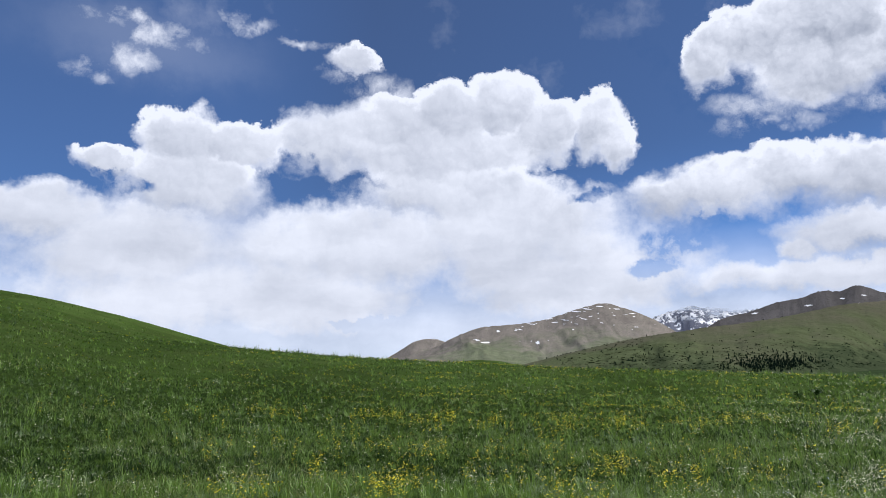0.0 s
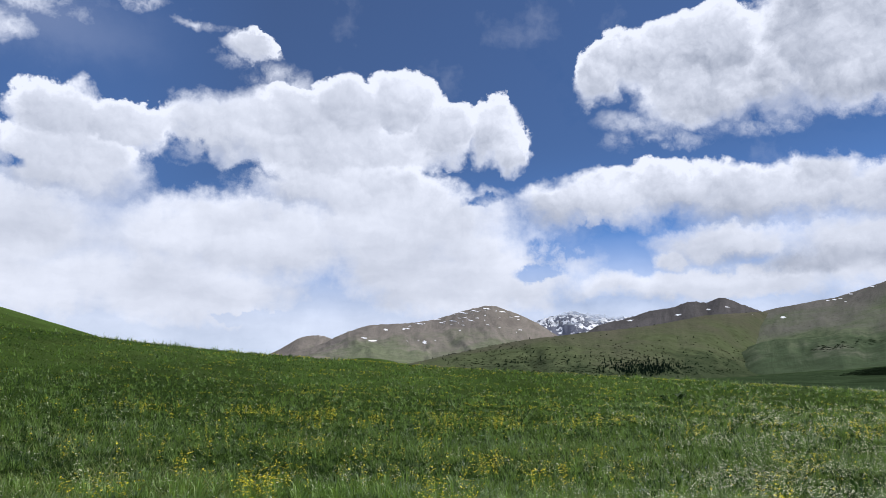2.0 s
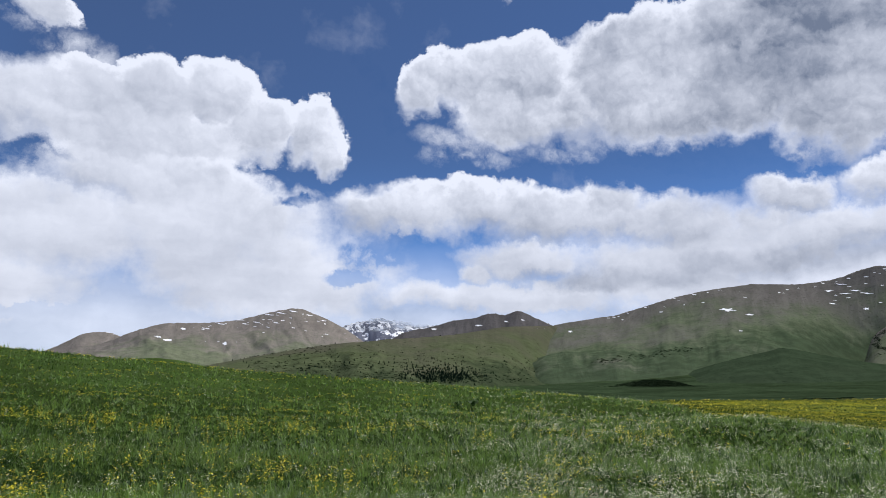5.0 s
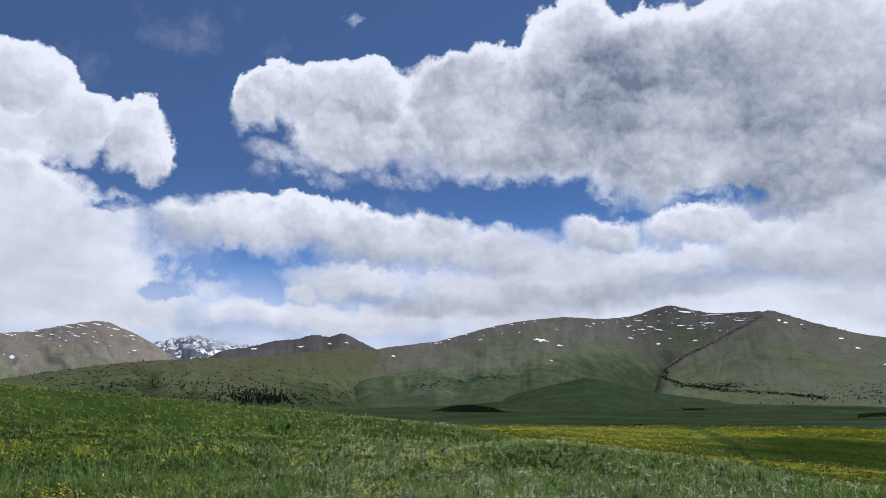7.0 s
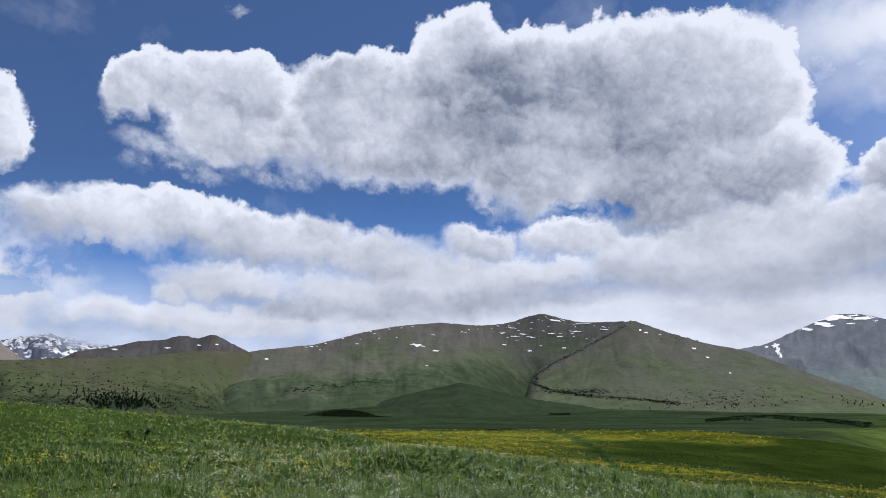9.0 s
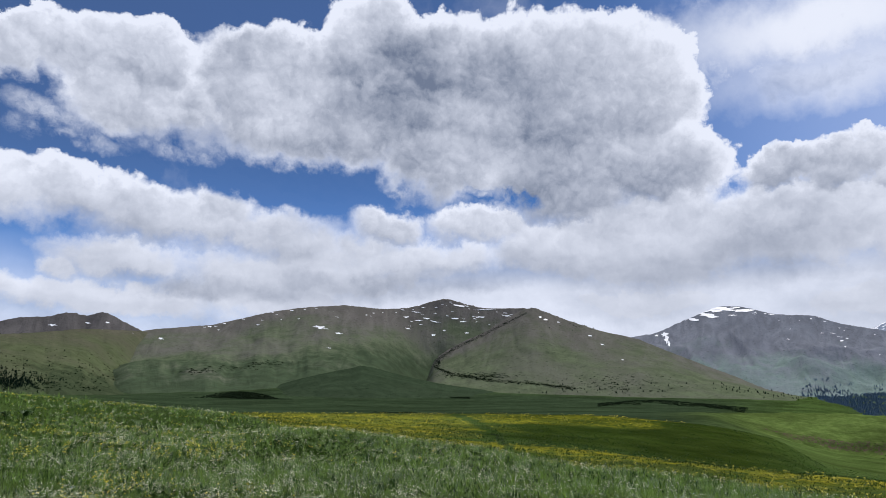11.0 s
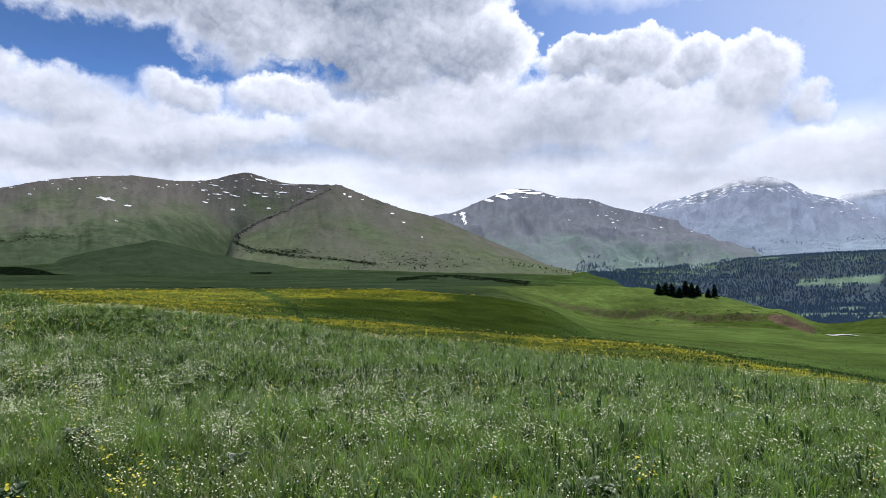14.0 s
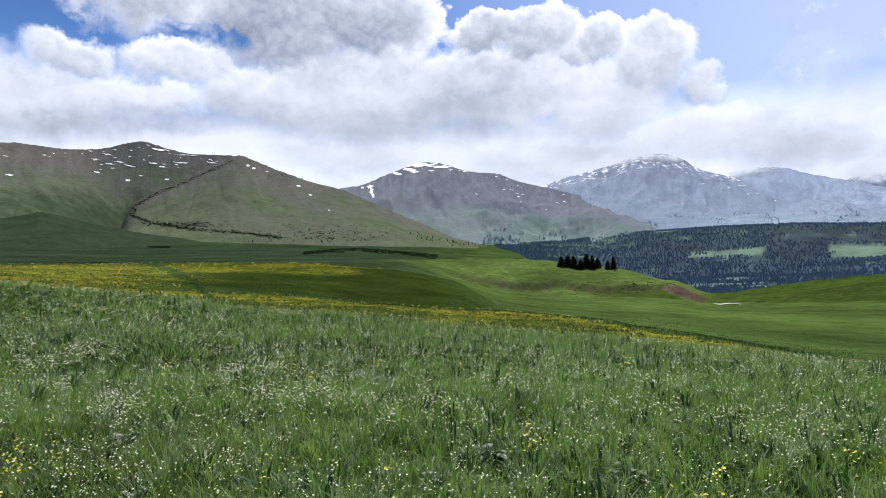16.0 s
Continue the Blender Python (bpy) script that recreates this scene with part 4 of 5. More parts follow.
# the sward goes on round the standing place
def sward(n, radius):
    r, t = radius * np.sqrt(rng.random(n)), rng.uniform(0, 2 * np.pi, n)
    x, y = r * np.cos(t), r * np.sin(t)
    h, w = rng.uniform(0.06, 0.19, n), rng.uniform(0.007, 0.016, n)
    s, q = rng.uniform(0, 2 * np.pi, n), rng.uniform(0, 2 * np.pi, n)
    z = land(x, y) - 0.01
    a = np.stack([x - w * np.cos(s), y - w * np.sin(s), z], -1)
    b = np.stack([x + w * np.cos(s), y + w * np.sin(s), z], -1)
    c = np.stack([x + 0.6 * h * np.cos(q), y + 0.6 * h * np.sin(q), z + h], -1)
    ob = mesh_of("grass", np.stack([a, b, c], 1).reshape(-1, 3), np.arange(3 * n).reshape(n, 3), GRASS, tone=np.repeat(np.clip(0.7 * tones(x, y, r) + 0.4 * rng.random(n) ** 2 - 0.05, 0, 1), 3))
    return tagged(ob, "short trodden meadow grass round the standing place", "grass", kind="stuff")


sward(90000, 11.5)
blades("swale_grass", 150000, 42, 190, 0.18, 0.02, SHADED_UNDER, "short green grass of the swale and knolls", 1, 1.1,
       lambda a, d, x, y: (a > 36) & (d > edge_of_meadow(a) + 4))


def tufts(name, n, lo, hi, each, size, width, mat, label, segments, fall, only, grow=0.0):
    """Leafy tufts: blades that arch outwards from one root; every tuft has a tone of its own."""
    a, d, x, y = scatter(n, lo, hi, fall=fall)
    keep = only(a, d, x, y) & (d < hi * (1 - 0.3 * rng.random(len(d)))) & ((lo < 5) | (d > lo * (1 + 0.3 * rng.random(len(d)))))
    a, d, x, y = a[keep], d[keep], x[keep], y[keep]
    n = len(a)
    far = step(d, 14, 34)
    # backlit brightness put into the tone on the right; lowered left and close by
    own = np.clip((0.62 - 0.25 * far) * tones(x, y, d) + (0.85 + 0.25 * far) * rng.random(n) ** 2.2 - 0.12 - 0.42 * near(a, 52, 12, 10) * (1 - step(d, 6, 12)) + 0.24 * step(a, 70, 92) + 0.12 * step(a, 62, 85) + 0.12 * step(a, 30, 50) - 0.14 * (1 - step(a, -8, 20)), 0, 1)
    big = (size + grow * d) * (0.4 + 1.25 * rng.random(n) ** 2) * (0.6 + 0.75 * own)
    x, y, d, own, big = (np.repeat(v, each) for v in (x, y, d, own, big))
    m = len(x)
    t = rng.uniform(0, 2 * np.pi, m)
    c, s = np.cos(t), np.sin(t)
    x, y = x + c * big * 0.22 * rng.random(m), y + s * big * 0.22 * rng.random(m)
    h, out = big * rng.uniform(0.4, 1.15, m), big * rng.uniform(0.08, 0.85, m)
    w = (width + 0.0009 * d) * rng.uniform(0.5, 1.3, m)
    z = land(x, y) - 0.015
    rows = []
    levels = (0.0, 1.0) if segments == 1 else (0.0, 0.5, 1.0)
    for f in levels[:-1]:
        k = w * (0.8 if f == 0 else 1.0) / 2
        for sgn in (-1, 1):
            rows.append(np.stack([x + c * out * f**1.6 - sgn * k * s, y + s * out * f**1.6 + sgn * k * c, z + h * f * (1.5 - 0.5 * f)], -1))
    rows.append(np.stack([x + c * out, y + s * out, z + h * (0.95 - 0.25 * out / big)], -1))
    v = np.stack(rows, 1)
    q = v.shape[1]
    i = np.arange(m)[:, None] * q
    tris = [(0, 1, 2)] if segments == 1 else [(0, 1, 3), (0, 3, 2), (2, 3, 4)]
    f = np.concatenate([i + np.array(u) for u in tris])
    return tagged(mesh_of(name, v.reshape(-1, 3), f, mat, tone=np.repeat(own, q)), label, "grass", kind="stuff")


def some(share, seed, size=1.6):
    return lambda a, d, x, y: in_meadow(a, d, x, y) & (rough(x / size, y / size, 3, seed) > share + 0.14 - 0.14 * step(a, 16, 34) - 0.08 * step(a, 40, 60) - 0.05 * step(a, 66, 84))


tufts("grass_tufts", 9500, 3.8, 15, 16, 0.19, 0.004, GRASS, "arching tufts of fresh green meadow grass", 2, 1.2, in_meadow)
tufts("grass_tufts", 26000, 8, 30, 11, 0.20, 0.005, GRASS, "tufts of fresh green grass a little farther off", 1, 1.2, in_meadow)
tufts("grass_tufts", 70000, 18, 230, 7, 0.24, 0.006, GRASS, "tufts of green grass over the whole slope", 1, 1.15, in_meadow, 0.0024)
tufts("silvery_herbs", 6500, 3.8, 15, 14, 0.14, 0.005, SILVER, "silvery green leafy herbs between the grass", 2, 1.2, some(-0.04, 79))
tufts("silvery_herbs", 15000, 8, 30, 10, 0.16, 0.006, SILVER, "silvery herbs a little farther off", 1, 1.2, some(-0.02, 79))
tufts("silvery_herbs", 22000, 18, 150, 7, 0.22, 0.007, SILVER, "pale silvery herbs over the slope", 1, 1.15, some(0.02, 79, 3.0), 0.0018)
tufts("dark_herbs", 9000, 15, 130, 9, 0.26, 0.02, HERB, "dark leafy clumps scattered over the slope", 1, 1.15, some(0.03, 85, 1.4), 0.003)
tufts("dark_herbs", 4500, 3.8, 80, 12, 0.17, 0.016, HERB, "clumps of dark broad-leaved meadow herbs", 2, 1.25, some(0.05, 83, 0.9), 0.0025)


def flowers(name, n, lo, hi, tall, size, petals, mat, label, chance, fall=1.3, bunch=1, cup=0.35, spread=0.03):
    a, d, x, y = scatter(n, lo, hi, fall=fall)
    keep = rng.random(len(a)) < chance(a, d, x, y)
    a, d, x, y = a[keep], d[keep], x[keep], y[keep]
    if bunch > 1:
        a, d, x, y = (np.repeat(v, bunch) for v in (a, d, x, y))
        x, y = x + rng.normal(0, spread + 0.0004 * d, len(x)), y + rng.normal(0, spread + 0.0004 * d, len(x))
    n = len(x)
    z = land(x, y)
    h = tall * rng.uniform(0.7 - 0.05 * bunch, 1.25, n)
    r = (size + 0.00042 * d) * rng.uniform(0.5, 1.4, n)
    tx, ty = rng.normal(0, 0.35, n) + 0.15, rng.normal(0, 0.35, n)
    ring = []
    for k in range(petals):
        c, s = math.cos(2 * math.pi * k / petals), math.sin(2 * math.pi * k / petals)
        q = 1.0 if k % 2 == 0 or petals < 6 else 0.62
        ring.append(np.stack([x + r * c * q, y + r * s * q, z + h + r * (cup * q + tx * c + ty * s)], -1))
    mid = np.stack([x, y, z + h], -1)
    v = np.stack([mid, *ring], 1)
    i = np.arange(n)[:, None] * (petals + 1)
    f = np.concatenate([i + np.array((0, 1 + k, 1 + (k + 1) % petals)) for k in range(petals)])
    return tagged(mesh_of(name, v.reshape(-1, 3), f, mat), label, "flowers", kind="stuff")


def patch(x, y, size, seed, cut, soft=0.06):
    return step(rough(x / size, y / size, 4, seed), cut - soft, cut + soft)


def yellow_chance(a, d, x, y):
    ahead = in_meadow(a, d, x, y) * (0.010 + np.where(d < 30, 0.6 * patch(x, y, 0.9, 51, 0.21, 0.04) * patch(x, y, 5.0, 52, -0.02), 0.5 * patch(x, y, 1.6, 51, 0.13))) * (0.10 + 0.90 * near(a, 14, 20, 16)) * (1 + 2.0 * step(d, 30, 75))
    return np.clip(ahead + 0.17 * (bloom(a, d) > 0.55) * patch(x, y, 9.0, 53, -0.05, 0.15), 0, 1)


flowers("yellow_flowers", 36000, 4, 40, 0.36, 0.0085, 5, YELLOW, "small bright yellow buttercup flowers in clumps", yellow_chance, 1.3, 12)
flowers("yellow_flowers", 80000, 36, 190, 0.17, 0.006, 4, YELLOW, "far yellow flowers colouring the field", yellow_chance, 1.05, 3)


def white_chance(a, d, x, y):
    even = step(a, 55, 85)
    drifts = 0.06 + 0.07 * even + (0.95 - 0.45 * even) * patch(x, y, 0.7, 61, 0.12 - 0.03 * even, 0.09 + 0.05 * even) * (0.3 + 0.7 * patch(x, y, 7.0, 62, 0.0, 0.12))
    return (0.62 - 0.14 * even) * in_meadow(a, d, x, y) * drifts * (0.15 + 0.85 * step(d, 6, 11)) * (0.2 + 0.8 * step(a, 14, 40)) * (1 - 0.8 * step(d, 60, 100)) * (1 - 0.35 * step(d, 15, 30) * step(a, 45, 65)) * (1 + 0.9 * near(a, 52, 16, 14) * step(d, 8, 12))


flowers("white_flowers", 210000, 3.8, 90, 0.29, 0.0042, 4, WHITE, "small creamy white meadow flowers in drifts", white_chance, 1.3, 4, 0.2, 0.02)


def blue_chance(a, d, x, y):
    return in_meadow(a, d, x, y) * patch(x, y, 1.2, 67, 0.2) * step(a, 6, 20) * 0.28


flowers("blue_flowers", 14000, 3.8, 45, 0.15, 0.004, 5, BLUE, "small pale blue forget-me-not flowers low in the grass", blue_chance, 1.3, 3, 0.1)


def herb_clump(bearing, d, height, width, seed, label="tall dark green broad-leaved herb standing in the meadow"):
    """A tall broad-leaved herb: upright stems with large pointed leaves."""
    r = random.Random(seed)
    root = new("herb_clump")
    for k in range(26):
        t, lean_out = r.uniform(0, 6.3), r.uniform(0.2, 1.0)
        long, wide = height * r.uniform(0.4, 0.65), height * r.uniform(0.10, 0.17)
        foot = Vector((math.cos(t), math.sin(t), 0)) * width * 0.5 * lean_out * r.uniform(0.3, 0.8) + Vector((0, 0, height * r.uniform(0.15, 0.6)))
        out = Vector((math.cos(t), math.sin(t), 0))
        side = Vector((-math.sin(t), math.cos(t), 0))
        v, n = [], 6
        for j in range(n + 1):
            u = j / n
            mid = foot + out * long * 0.75 * u + Vector((0, 0, long * (0.9 * u - 0.75 * u * u)))
            w = wide * math.sin(math.pi * min(1, u * 0.92 + 0.08)) ** 0.8
            v += [mid - side * w + Vector((0, 0, w * 0.35)), mid, mid + side * w + Vector((0, 0, w * 0.35))]
        f = []
        for j in range(n):
            f += [(3 * j, 3 * j + 1, 3 * j + 4, 3 * j + 3), (3 * j + 1, 3 * j + 2, 3 * j + 5, 3 * j + 4)]
        leaf = mesh_of("leaf", np.array(v), np.array(f), HERB, tone=np.full(len(v), r.random()))
        leaf.parent = root
    for k in range(5):
        bm = bmesh.new()
        bmesh.ops.create_cone(bm, cap_ends=True, segments=6, radius1=0.019 * height, radius2=0.006 * height, depth=height * 0.8, matrix=Matrix.Translation((r.uniform(-0.3, 0.3) * width, r.uniform(-0.3, 0.3) * width, height * 0.38)))
        me = bpy.data.meshes.new("stem")
        bm.to_mesh(me)
        bm.free()
        me.materials.append(HERB)
        new("stem", me).parent = root
    x, y = d * math.sin(radians(bearing)), d * math.cos(radians(bearing))
    root.location = (x, y, float(land(x, y)))
    return tagged(root, label, "plant")


herb_clump(26.9, 62, 0.95, 1.1, 41)
herb_clump(25.7, 62.5, 0.7, 0.7, 42)
# smaller dark clumps close by
for k, (b, d, h) in enumerate(((50.2, 9.6, 0.30), (61.7, 8.0, 0.26), (98.3, 6.6, 0.24), (88.5, 7.0, 0.26), (85.2, 6.1, 0.2), (49.0, 6.7, 0.24), (65.0, 5.9, 0.2))):
    herb_clump(b, d, h, h * 1.2, 50 + k, "low clump of dark broad leaves in the flowery grass")


# ---- trees ----


def on_peak(name, bearing, angle):
    """The place on a mountain that shows at a bearing and a height angle."""
    a, s, x, y, Z = PEAKS[name]
    u = float(np.clip((bearing - a[0]) / 0.13, 0, len(a) - 1.001))
    i, u = int(u), u - int(u)
    z = (Z[i] * (1 - u) + Z[i + 1] * u)[:90]
    d = (np.hypot(x[i], y[i]) * (1 - u) + np.hypot(x[i + 1], y[i + 1]) * u)[:90]
    e = np.degrees(np.arctan2(z - EYE, d))
    j = int(np.argmax(e >= angle)) if (e >= angle).any() else 89
    q = 0.0 if j == 0 or e[j] < angle else (e[j] - angle) / max(e[j] - e[j - 1], 1e-6)
    q = min(max(q, 0.0), 1.0)
    d, z = d[j] * (1 - q) + d[j - 1] * q, z[j] * (1 - q) + z[j - 1] * q
    return Vector((d * math.sin(radians(bearing)), d * math.cos(radians(bearing)), z))


def on_land(bearing, d):
    x, y = d * math.sin(radians(bearing)), d * math.cos(radians(bearing))
    return Vector((x, y, float(land(x, y))))


def cone_points(tiers=4, sides=6):
    """A small ragged fir of stacked skirts, 1 high."""
    v, f = [], []
    for k in range(tiers):
        z0, z1 = 0.08 + 0.86 * k / tiers, min(1.0, 0.08 + 0.86 * (k + 1.7) / tiers)
        r = 0.20 * (1 - k / tiers) + 0.02
        b = len(v)
        v.append((0, 0, z1))
        for j in range(sides):
            t = 2 * math.pi * (j + 0.5 * k) / sides
            q = 1.0 if j % 2 else 0.72
            v.append((r * q * math.cos(t), r * q * math.sin(t), z0 - (0.03 if j % 2 else 0)))
        f += [(b, b + 1 + j, b + 1 + (j + 1) % sides) for j in range(sides)]
    return np.array(v), np.array(f)


def wood_of(name, places, heights, mat, label, tiers=4, sides=6):
    tv, tf = cone_points(tiers, sides)
    n = len(places)
    turn = rng.uniform(0, 2 * np.pi, n)[:, None]
    hs, ws = heights[:, None], (heights * rng.uniform(1.5, 2.4, n))[:, None]
    x = places[:, 0:1] + ws * (tv[:, 0] * np.cos(turn) - tv[:, 1] * np.sin(turn))
    y = places[:, 1:2] + ws * (tv[:, 0] * np.sin(turn) + tv[:, 1] * np.cos(turn))
    z = places[:, 2:3] + hs * tv[:, 2] - 0.3
    f = (np.arange(n) * len(tv))[:, None, None] + tf
    return tagged(mesh_of(name, np.stack([x, y, z], -1).reshape(-1, 3), f.reshape(-1, 3), mat, smooth=False), label, "trees", kind="stuff")


# conifers on the wooded hillside: a dense grove, loose ones round it
spots = []
for n, b0, sb, e0, se in ((300, 23.6, 1.5, 3.1, 0.28), (220, 25.3, 1.3, 2.8, 0.25), (70, 16, 4.0, 3.9, 0.6), (60, 27, 3.5, 3.6, 0.8), (40, 12, 2.5, 4.0, 0.4)):
    for k in range(n):
        b, e = rng.normal(b0, sb), rng.normal(e0, se)
        if 8 < b < 33 and 2.0 < e < 6.0:
            spots.append(on_peak("hill_wooded", b, e))
spots = np.array(spots)
wood_of("hillside_conifers", spots, rng.uniform(2.2, 6, len(spots)), NEEDLES, "dark conifers scattered over the green hillside")
# conifers and scrub along the foot and the edge of the spur
spots = [on_peak("mountain_spur", rng.normal(68, 3.5), rng.normal(3.0, 0.3)) for k in range(60)]
spots += [on_peak("mountain_spur", 76 + 9 * u + rng.normal(0, 0.4), 3.2 - 1.5 * u + rng.normal(0, 0.12)) for u in rng.random(100)]
spots = np.array(spots)
wood_of("spur_conifers", spots, rng.uniform(2.2, 6.5, len(spots)), NEEDLES, "dark conifers along the foot of the spur")
# forest that fills the valley and its far side
a = rng.uniform(83, 119, 24000)
d = 1050 + 1850 * rng.random(24000) ** 1.1
x, y = d * np.sin(np.radians(a)), d * np.cos(np.radians(a))
keep = (rough(x / 150, y / 330, 4, 86) > -0.30 + 0.2 * step(d, 1500, 2700)) & (d > 1000 + 12 * np.clip(92 - a, 0, 9) ** 2) & (clearing(a, d) < 0.4)
x, y = x[keep], y[keep]
wood_of("valley_forest", np.stack([x, y, land(x, y)], -1), rng.uniform(3.5, 9, len(x)), HAZED_NEEDLES, "dense conifer forest in the valley, tinted with blue haze", 3, 4)


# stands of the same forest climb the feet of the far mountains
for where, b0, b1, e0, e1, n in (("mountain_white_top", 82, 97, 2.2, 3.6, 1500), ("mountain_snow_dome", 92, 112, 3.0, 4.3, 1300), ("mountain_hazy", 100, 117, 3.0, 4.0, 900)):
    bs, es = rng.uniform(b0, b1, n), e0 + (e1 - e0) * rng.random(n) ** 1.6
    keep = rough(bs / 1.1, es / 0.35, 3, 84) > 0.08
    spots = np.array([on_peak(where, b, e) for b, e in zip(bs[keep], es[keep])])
    wood_of("slope_forest", spots, rng.uniform(4, 8, len(spots)), HAZED_NEEDLES, "stands of haze-tinted conifers on the far slopes", 3, 4)


def scrub_of(name, places, sizes, label, flat=0.6):
    """Low bushes: ragged domes of leaf sprays."""
    n, m = len(places), 16
    base = rng.normal(0, 1, (m, 3))
    base = base / np.linalg.norm(base, axis=1)[:, None]
    base[:, 2] = np.abs(base[:, 2])
    c = places[:, None, :] + sizes[:, None, None] * base * np.array((1, 1, flat)) * rng.uniform(0.6, 1.1, (n, m, 1))
    v = c[:, :, None, :] + sizes[:, None, None, None] * rng.uniform(-0.55, 0.55, (n, m, 3, 3)) * np.array((1, 1, flat))
    f = np.arange(n * m * 3).reshape(-1, 3)
    return tagged(mesh_of(name, v.reshape(-1, 3), f, SCRUB, smooth=False), label, "bushes", kind="stuff")


# dark scrub: on the flat below the mountain, along the spur's edge in place of its shadow crease, over the wooded hill
def along(nodes, n, sb, se, where):
    b, e = zip(*nodes)
    for u in rng.random(n):
        k = u * (len(b) - 1)
        bb, ee = np.interp(k, range(len(b)), b) + rng.normal(0, sb), np.interp(k, range(len(e)), e) + rng.normal(0, se)
        yield on_peak(where, bb, ee)


# bushes strung close along the edge, drawing its shadow crease as well
spots = np.array(list(along(((62.5, 9.0), (59.1, 7.3), (56.9, 6.3), (55.5, 5.4), (55.3, 4.7), (56.4, 4.2), (59.2, 3.75), (63.1, 3.45), (66, 3.1)), 2000, 0.14, 0.06, "mountain_spur")))
scrub_of("spur_shade_scrub", spots, 0.9 + 2.4 * rng.random(len(spots)) ** 2, "dark scrub along the rocky edge of the spur, also in place of its shadow crease")
spots = np.array([on_peak("mountain_spur", rng.normal(69, 2.2), rng.normal(3.5, 0.3)) for k in range(170)] + [on_peak("mountain_spur", rng.normal(58.5, 1.4), rng.normal(4.05, 0.12)) for k in range(260)] + [on_peak("mountain_spur", rng.normal(66.3, 1.0), rng.normal(8.0, 0.15)) for k in range(25)])
scrub_of("slope_scrub", spots, rng.uniform(1, 3.6, len(spots)), "patches of dark scrub on the grassy spur")
spots = np.array([on_peak("hill_wooded", rng.uniform(9, 32), abs(rng.normal(0, 1.3)) + 2.4) for k in range(1100)])
scrub_of("hill_scrub", spots, rng.uniform(1.0, 4.2, len(spots)), "dark low bushes dotted over the green hillside", 0.4)
spots = np.array(list(along(((36.5, 4.0), (38, 4.15), (41.5, 4.7), (43.5, 5.0)), 120, 0.5, 0.1, "mountain_main")))
scrub_of("gully_scrub", spots, rng.uniform(1.5, 5, len(spots)), "dark scrub in a fold of the mountainside", 0.4)


def flat_scrub(label, b0, b1, d0, d1, n, size):
    p = np.array([on_land(rng.uniform(b0, b1), rng.uniform(d0, d1)) for k in range(n)])
    return scrub_of("scrub", p, size * rng.uniform(0.5, 1.2, n), label, 0.3)


flat_scrub("dark hedge of low scrub beyond the yellow field", 50.5, 53.8, 690, 712, 45, 2.0)

def first_slope(b, e):
    """The first ground, plain or foothill, that rises to a height angle along a bearing."""
    d = np.geomspace(700, 1750, 500)
    z = land(d * math.sin(radians(b)), d * math.cos(radians(b)))
    up = np.degrees(np.arctan2(z - EYE, d)) >= e
    far = d[np.argmax(up)] if up.any() else 1e9
    p = on_peak("foothill", b, e) if b < 66 else None
    if p is not None and math.hypot(p.x, p.y) < far and math.degrees(math.atan2(p.z - EYE, math.hypot(p.x, p.y))) > e - 0.05:
        return p
    return on_land(b, min(far, 1700))


# dense low scrub, added to stand for the shadow of a bank on the flat
spots = []
for b in rng.normal(40.5, 1.15, 1300):
    spots.append(first_slope(b, 2.12 + 0.52 * rng.random() * max(0.0, 1 - ((b - 40.3) / 2.9) ** 2)))
scrub_of("scrub", np.array(spots), rng.uniform(1.5, 4.2, len(spots)), "broad dark patch of low scrub in place of a shadowed bank on the flat", 0.35)
spots = []
for b in rng.uniform(67.8, 78.3, 800):
    spots.append(first_slope(b, float(np.interp(b, (67.8, 71, 73, 78.3), (1.95, 2.2, 2.15, 1.6))) - 0.28 * rng.random() ** 1.5 * (0.5 + float(lattice(np.array(b * 1.3), np.array(0.5), 91)))))
scrub_of("scrub", np.array(spots), rng.uniform(1.5, 4.0, len(spots)), "long dark strip of scrub at the foot of the spur", 0.4)
flat_scrub("small dark patch of scrub on the flat", 56.2, 57.8, 1420, 1450, 60, 4.5)
flat_scrub("few dark bushes under the grassy bank", 86, 97.5, 530, 575, 50, 1.5)


# pale gravel by the stream in the valley
bb, dd = np.meshgrid(np.linspace(99.3, 101.5, 25), np.linspace(-1, 1, 5), indexing="ij")
dd = 374 - 5 * (bb - 100.4) + 3 * np.sin(bb * 4.2) + dd * 2.2 * np.sqrt(np.clip(1 - ((bb - 100.4) / 1.0) ** 2, 0.02, 1))
x, y = dd * np.sin(np.radians(bb)), dd * np.cos(np.radians(bb))
tagged(mesh_of("gravel_bar", np.stack([x, y, land(x, y) + 0.35], -1).reshape(-1, 3), grid_faces(25, 5), GRAVEL), "pale gravel bar on the valley floor", "gravel", kind="structure")


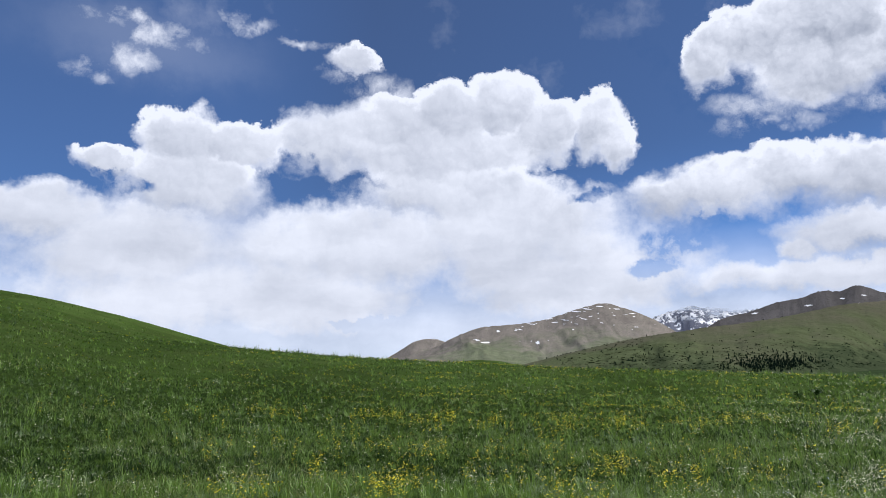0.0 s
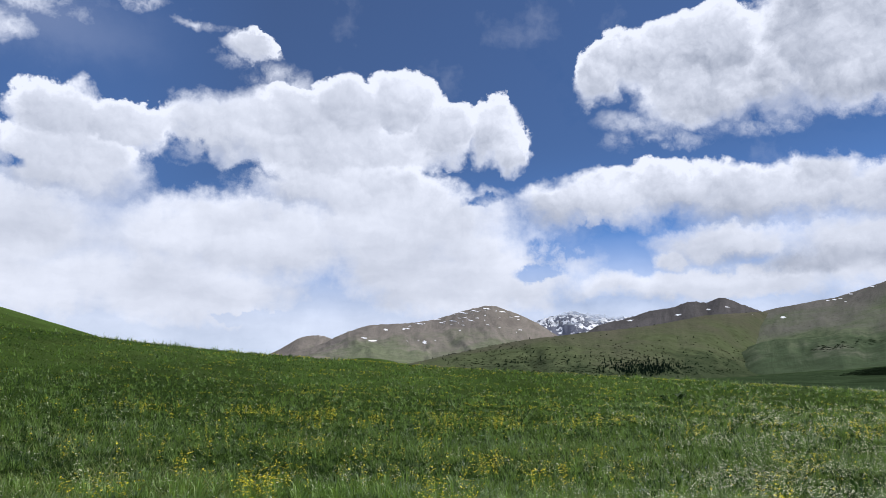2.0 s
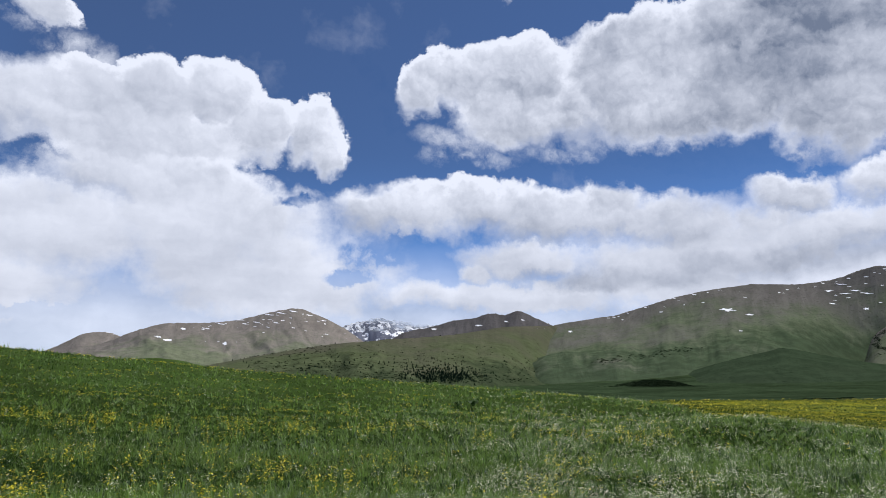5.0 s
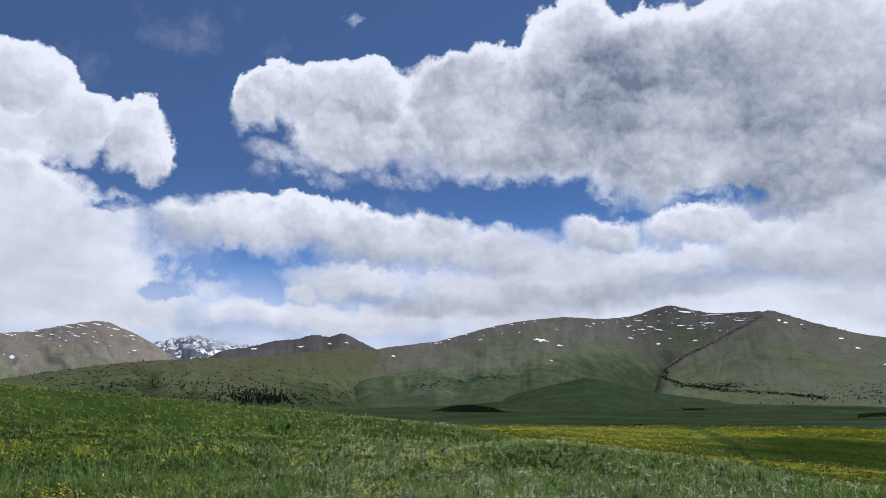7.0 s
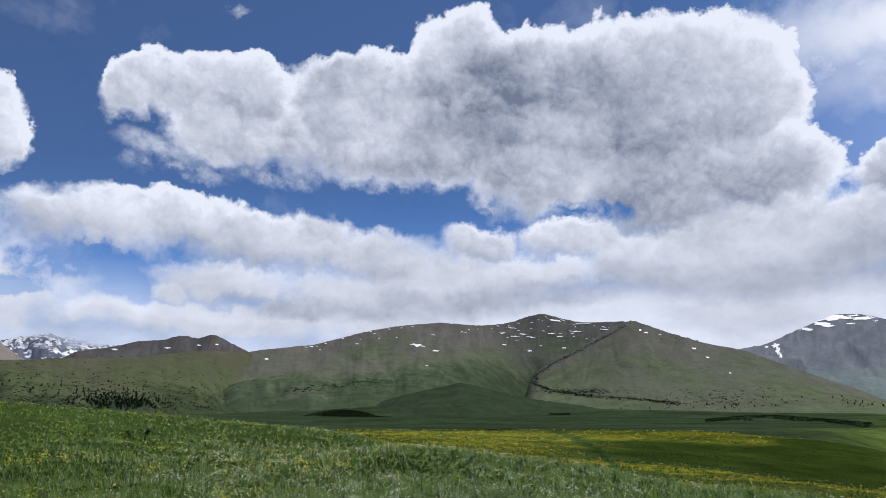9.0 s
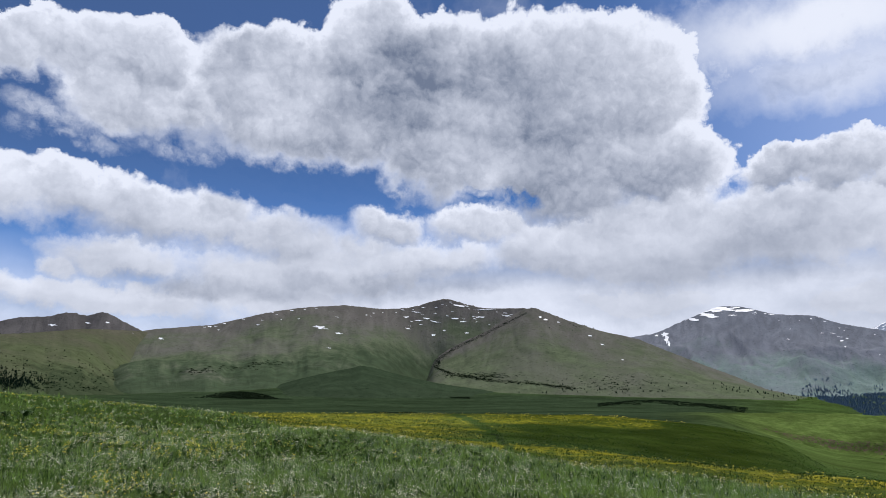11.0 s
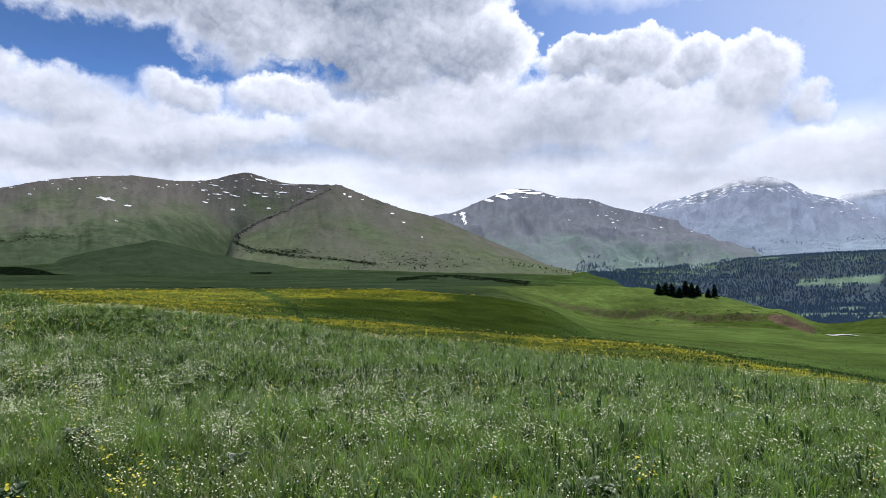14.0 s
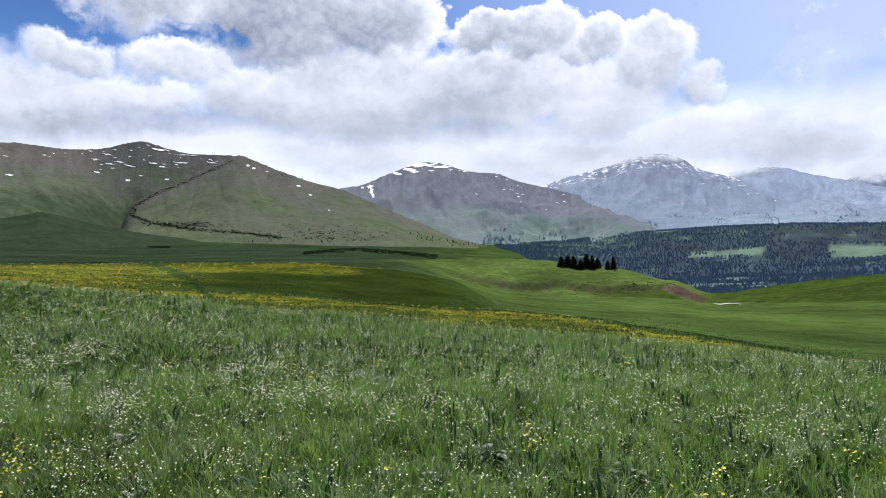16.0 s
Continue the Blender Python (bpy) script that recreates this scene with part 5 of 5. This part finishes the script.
# old snow lying on the slopes
def snow_patch(where, bearing, angle, wide, tall, seed):
    """A ragged sheet of old snow that follows the slope under it."""
    r = random.Random(seed)
    rings, m = 3, 18
    ph = [r.uniform(0, 6.3) for k in range(4)]
    tilt = r.uniform(-0.04, 0.20)
    v, f = [on_peak(where, bearing, angle)], []
    for q in range(1, rings + 1):
        for k in range(m):
            t = 2 * math.pi * k / m
            s = (0.72 + 0.28 * math.sin(2 * t + ph[0]) * math.sin(3 * t + ph[1]) + 0.22 * math.sin(5 * t + ph[2]) + 0.3 * r.random() - 0.1) * q / rings
            v.append(on_peak(where, bearing + wide * s * math.cos(t), angle + tall * 0.85 * s * math.sin(t) - tilt * wide * s * math.cos(t)))
    v = [p + Vector((-p.x, -p.y, 0)).normalized() * 1.5 + Vector((0, 0, 1.2)) for p in v]
    f = [(0, 1 + k, 1 + (k + 1) % m) for k in range(m)]
    for q in range(rings - 1):
        a0, b0 = 1 + q * m, 1 + (q + 1) * m
        for k in range(m):
            f += [(a0 + k, b0 + k, b0 + (k + 1) % m), (a0 + k, b0 + (k + 1) % m, a0 + (k + 1) % m)]
    return tagged(mesh_of("snow_patch", np.array(v), np.array(f), SNOW), "patch of old white snow on the mountainside", "snow", "snow patches", "structure")


def snows(where, seed, *spots):
    for k, (b, e, w, h) in enumerate(spots):
        snow_patch(where, b, e, w, h, seed + k)


snows("mountain_main", 500, (53.6, 9.04, 0.45, 0.05), (53.8, 8.36, 0.4, 0.05), (54.5, 8.52, 0.35, 0.06), (55.1, 8.30, 0.4, 0.06), (55.0, 7.23, 0.2, 0.09), (56.8, 8.54, 0.4, 0.06), (57.4, 8.3, 0.3, 0.06), (58.7, 8.67, 0.5, 0.07), (60.9, 8.75, 0.35, 0.06))
snows("mountain_main", 520, (59.0, 9.25, 1.0, 0.04), (57.1, 9.55, 0.6, 0.09), (57.7, 7.41, 0.2, 0.06), (52.9, 8.64, 0.3, 0.04), (53.0, 7.71, 0.25, 0.05), (46.0, 7.68, 0.6, 0.14), (47.5, 7.25, 0.3, 0.08), (46.8, 6.08, 0.18, 0.04), (34.3, 6.35, 0.2, 0.1), (42.3, 8.7, 0.15, 0.05), (40.1, 8.1, 0.15, 0.05), (37.7, 7.4, 0.2, 0.05), (43.8, 8.9, 0.2, 0.04), (55.9, 7.6, 0.15, 0.05), (50.2, 8.9, 0.12, 0.04))
snows("mountain_spur", 550, (63.6, 8.6, 0.15, 0.1), (64.0, 8.42, 0.2, 0.08), (67.4, 7.1, 0.2, 0.08), (68.3, 6.4, 0.16, 0.06), (69.8, 5.2, 0.1, 0.05), (65.0, 8.2, 0.15, 0.04))
snows("mountain_white_top", 570, (73.0, 7.05, 0.28, 0.25), (73.15, 6.65, 0.2, 0.4), (73.3, 6.35, 0.12, 0.25), (72.4, 7.0, 0.15, 0.1), (75.2, 8.12, 0.5, 0.16), (77.3, 8.74, 1.5, 0.24), (76.2, 8.38, 0.8, 0.2), (78.8, 8.62, 0.9, 0.15), (76.6, 8.2, 0.35, 0.07), (77.9, 8.3, 0.3, 0.06), (80.6, 8.2, 0.25, 0.04), (84.9, 6.1, 0.15, 0.06), (88.5, 5.6, 0.15, 0.05))
snows("mountain_brown", 590, (6.9, 6.6, 0.4, 0.05), (8.2, 6.95, 0.5, 0.06), (10.4, 7.45, 0.5, 0.06), (11.4, 7.6, 0.5, 0.05), (12.4, 7.75, 0.4, 0.06), (3.3, 5.25, 0.4, 0.1), (7.4, 5.11, 0.2, 0.2), (8.7, 6.67, 0.3, 0.05), (9.6, 6.82, 0.35, 0.05), (4.3, 6.1, 0.2, 0.1), (11.1, 6.84, 0.3, 0.05), (2.6, 5.45, 0.25, 0.08), (13.6, 7.5, 0.3, 0.05), (14.8, 7.1, 0.25, 0.04), (6.0, 6.2, 0.2, 0.05))
snows("mountain_dark", 620, (27.1, 6.9, 0.3, 0.08), (29.3, 7.2, 0.2, 0.08), (30.6, 7.3, 0.2, 0.05), (23.5, 6.6, 0.25, 0.08))
def small_snows(where, n, b0, b1, below, seed):
    """Scattered scraps of snow within a band under the crest."""
    r = random.Random(seed)
    a, s, x, y, Z = PEAKS[where]
    for k in range(n):
        b = r.uniform(b0, b1)
        i = int((b - a[0]) / 0.13)
        top = math.degrees(math.atan2(Z[i, 89] - EYE, math.hypot(x[i, 89], y[i, 89])))
        snow_patch(where, b, top - 0.12 - below * r.random() ** 1.4, r.uniform(0.05, 0.20), r.uniform(0.015, 0.045), seed + 1 + k)


small_snows("mountain_main", 34, 52.5, 62.5, 1.5, 700)
small_snows("mountain_main", 16, 37, 52, 0.9, 740)
small_snows("mountain_brown", 30, 4.5, 15.5, 1.6, 760)
small_snows("mountain_white_top", 18, 79, 91, 1.8, 800)
small_snows("mountain_snow_dome", 14, 97, 104, 1.2, 830)
snows("mountain_hazy", 630, (104.1, 4.01, 0.5, 0.05), (104.6, 3.78, 0.3, 0.04))


def conifer(name, label, height, spread, seed):
    """A single fir: tapered trunk, whorls of drooping boughs made of many needle sprays."""
    r = random.Random(seed)
    root = new(name)
    bm = bmesh.new()
    bmesh.ops.create_cone(bm, cap_ends=True, segments=8, radius1=height * 0.022, radius2=height * 0.003, depth=height * 0.97, matrix=Matrix.Translation((0, 0, height * 0.485)))
    me = bpy.data.meshes.new("trunk")
    bm.to_mesh(me)
    me.materials.append(BARK)
    new("trunk", me).parent = root
    v, f = [], []
    for k in range(26):
        u = k / 25
        z = height * (0.10 + 0.88 * u)
        reach = spread * (1 - u) ** 0.5 * r.uniform(0.75, 1.15) + 0.15
        for j in range(9):
            t = 2 * math.pi * (j + r.random()) / 9
            long = reach * r.uniform(0.6, 1.15)
            for q in range(3):
                s0 = 0.25 + 0.28 * q
                c = Vector((math.cos(t) * long * s0, math.sin(t) * long * s0, z - 0.25 * long * s0 + r.uniform(-0.2, 0.2)))
                size = 0.22 * reach + 0.35
                b = len(v)
                for w in range(3):
                    v.append(c + Vector((r.uniform(-1, 1), r.uniform(-1, 1), r.uniform(-1, 0.6))) * size)
                f.append((b, b + 1, b + 2))
    crown = mesh_of("crown", np.array(v), np.array(f), NEEDLES, smooth=False)
    crown.parent = root
    return tagged(root, label, "tree", "trees on the shelf")


for k, (b, d, h, w) in enumerate(((88.2, 640, 9.5, 3.9), (88.7, 645, 10.5, 4.0), (89.15, 642, 11, 4.2), (89.7, 640, 8.5, 3.6), (90.15, 648, 13, 4.6), (90.6, 644, 12, 4.4), (91.0, 650, 9.5, 3.6), (91.75, 646, 8, 2.6), (92.2, 648, 11.5, 3.4))):
    tree = conifer("conifer", "dark conifer standing in a small row on the grassy shelf", h, w * 1.2, 300 + k)
    tree.location = on_land(b, d)
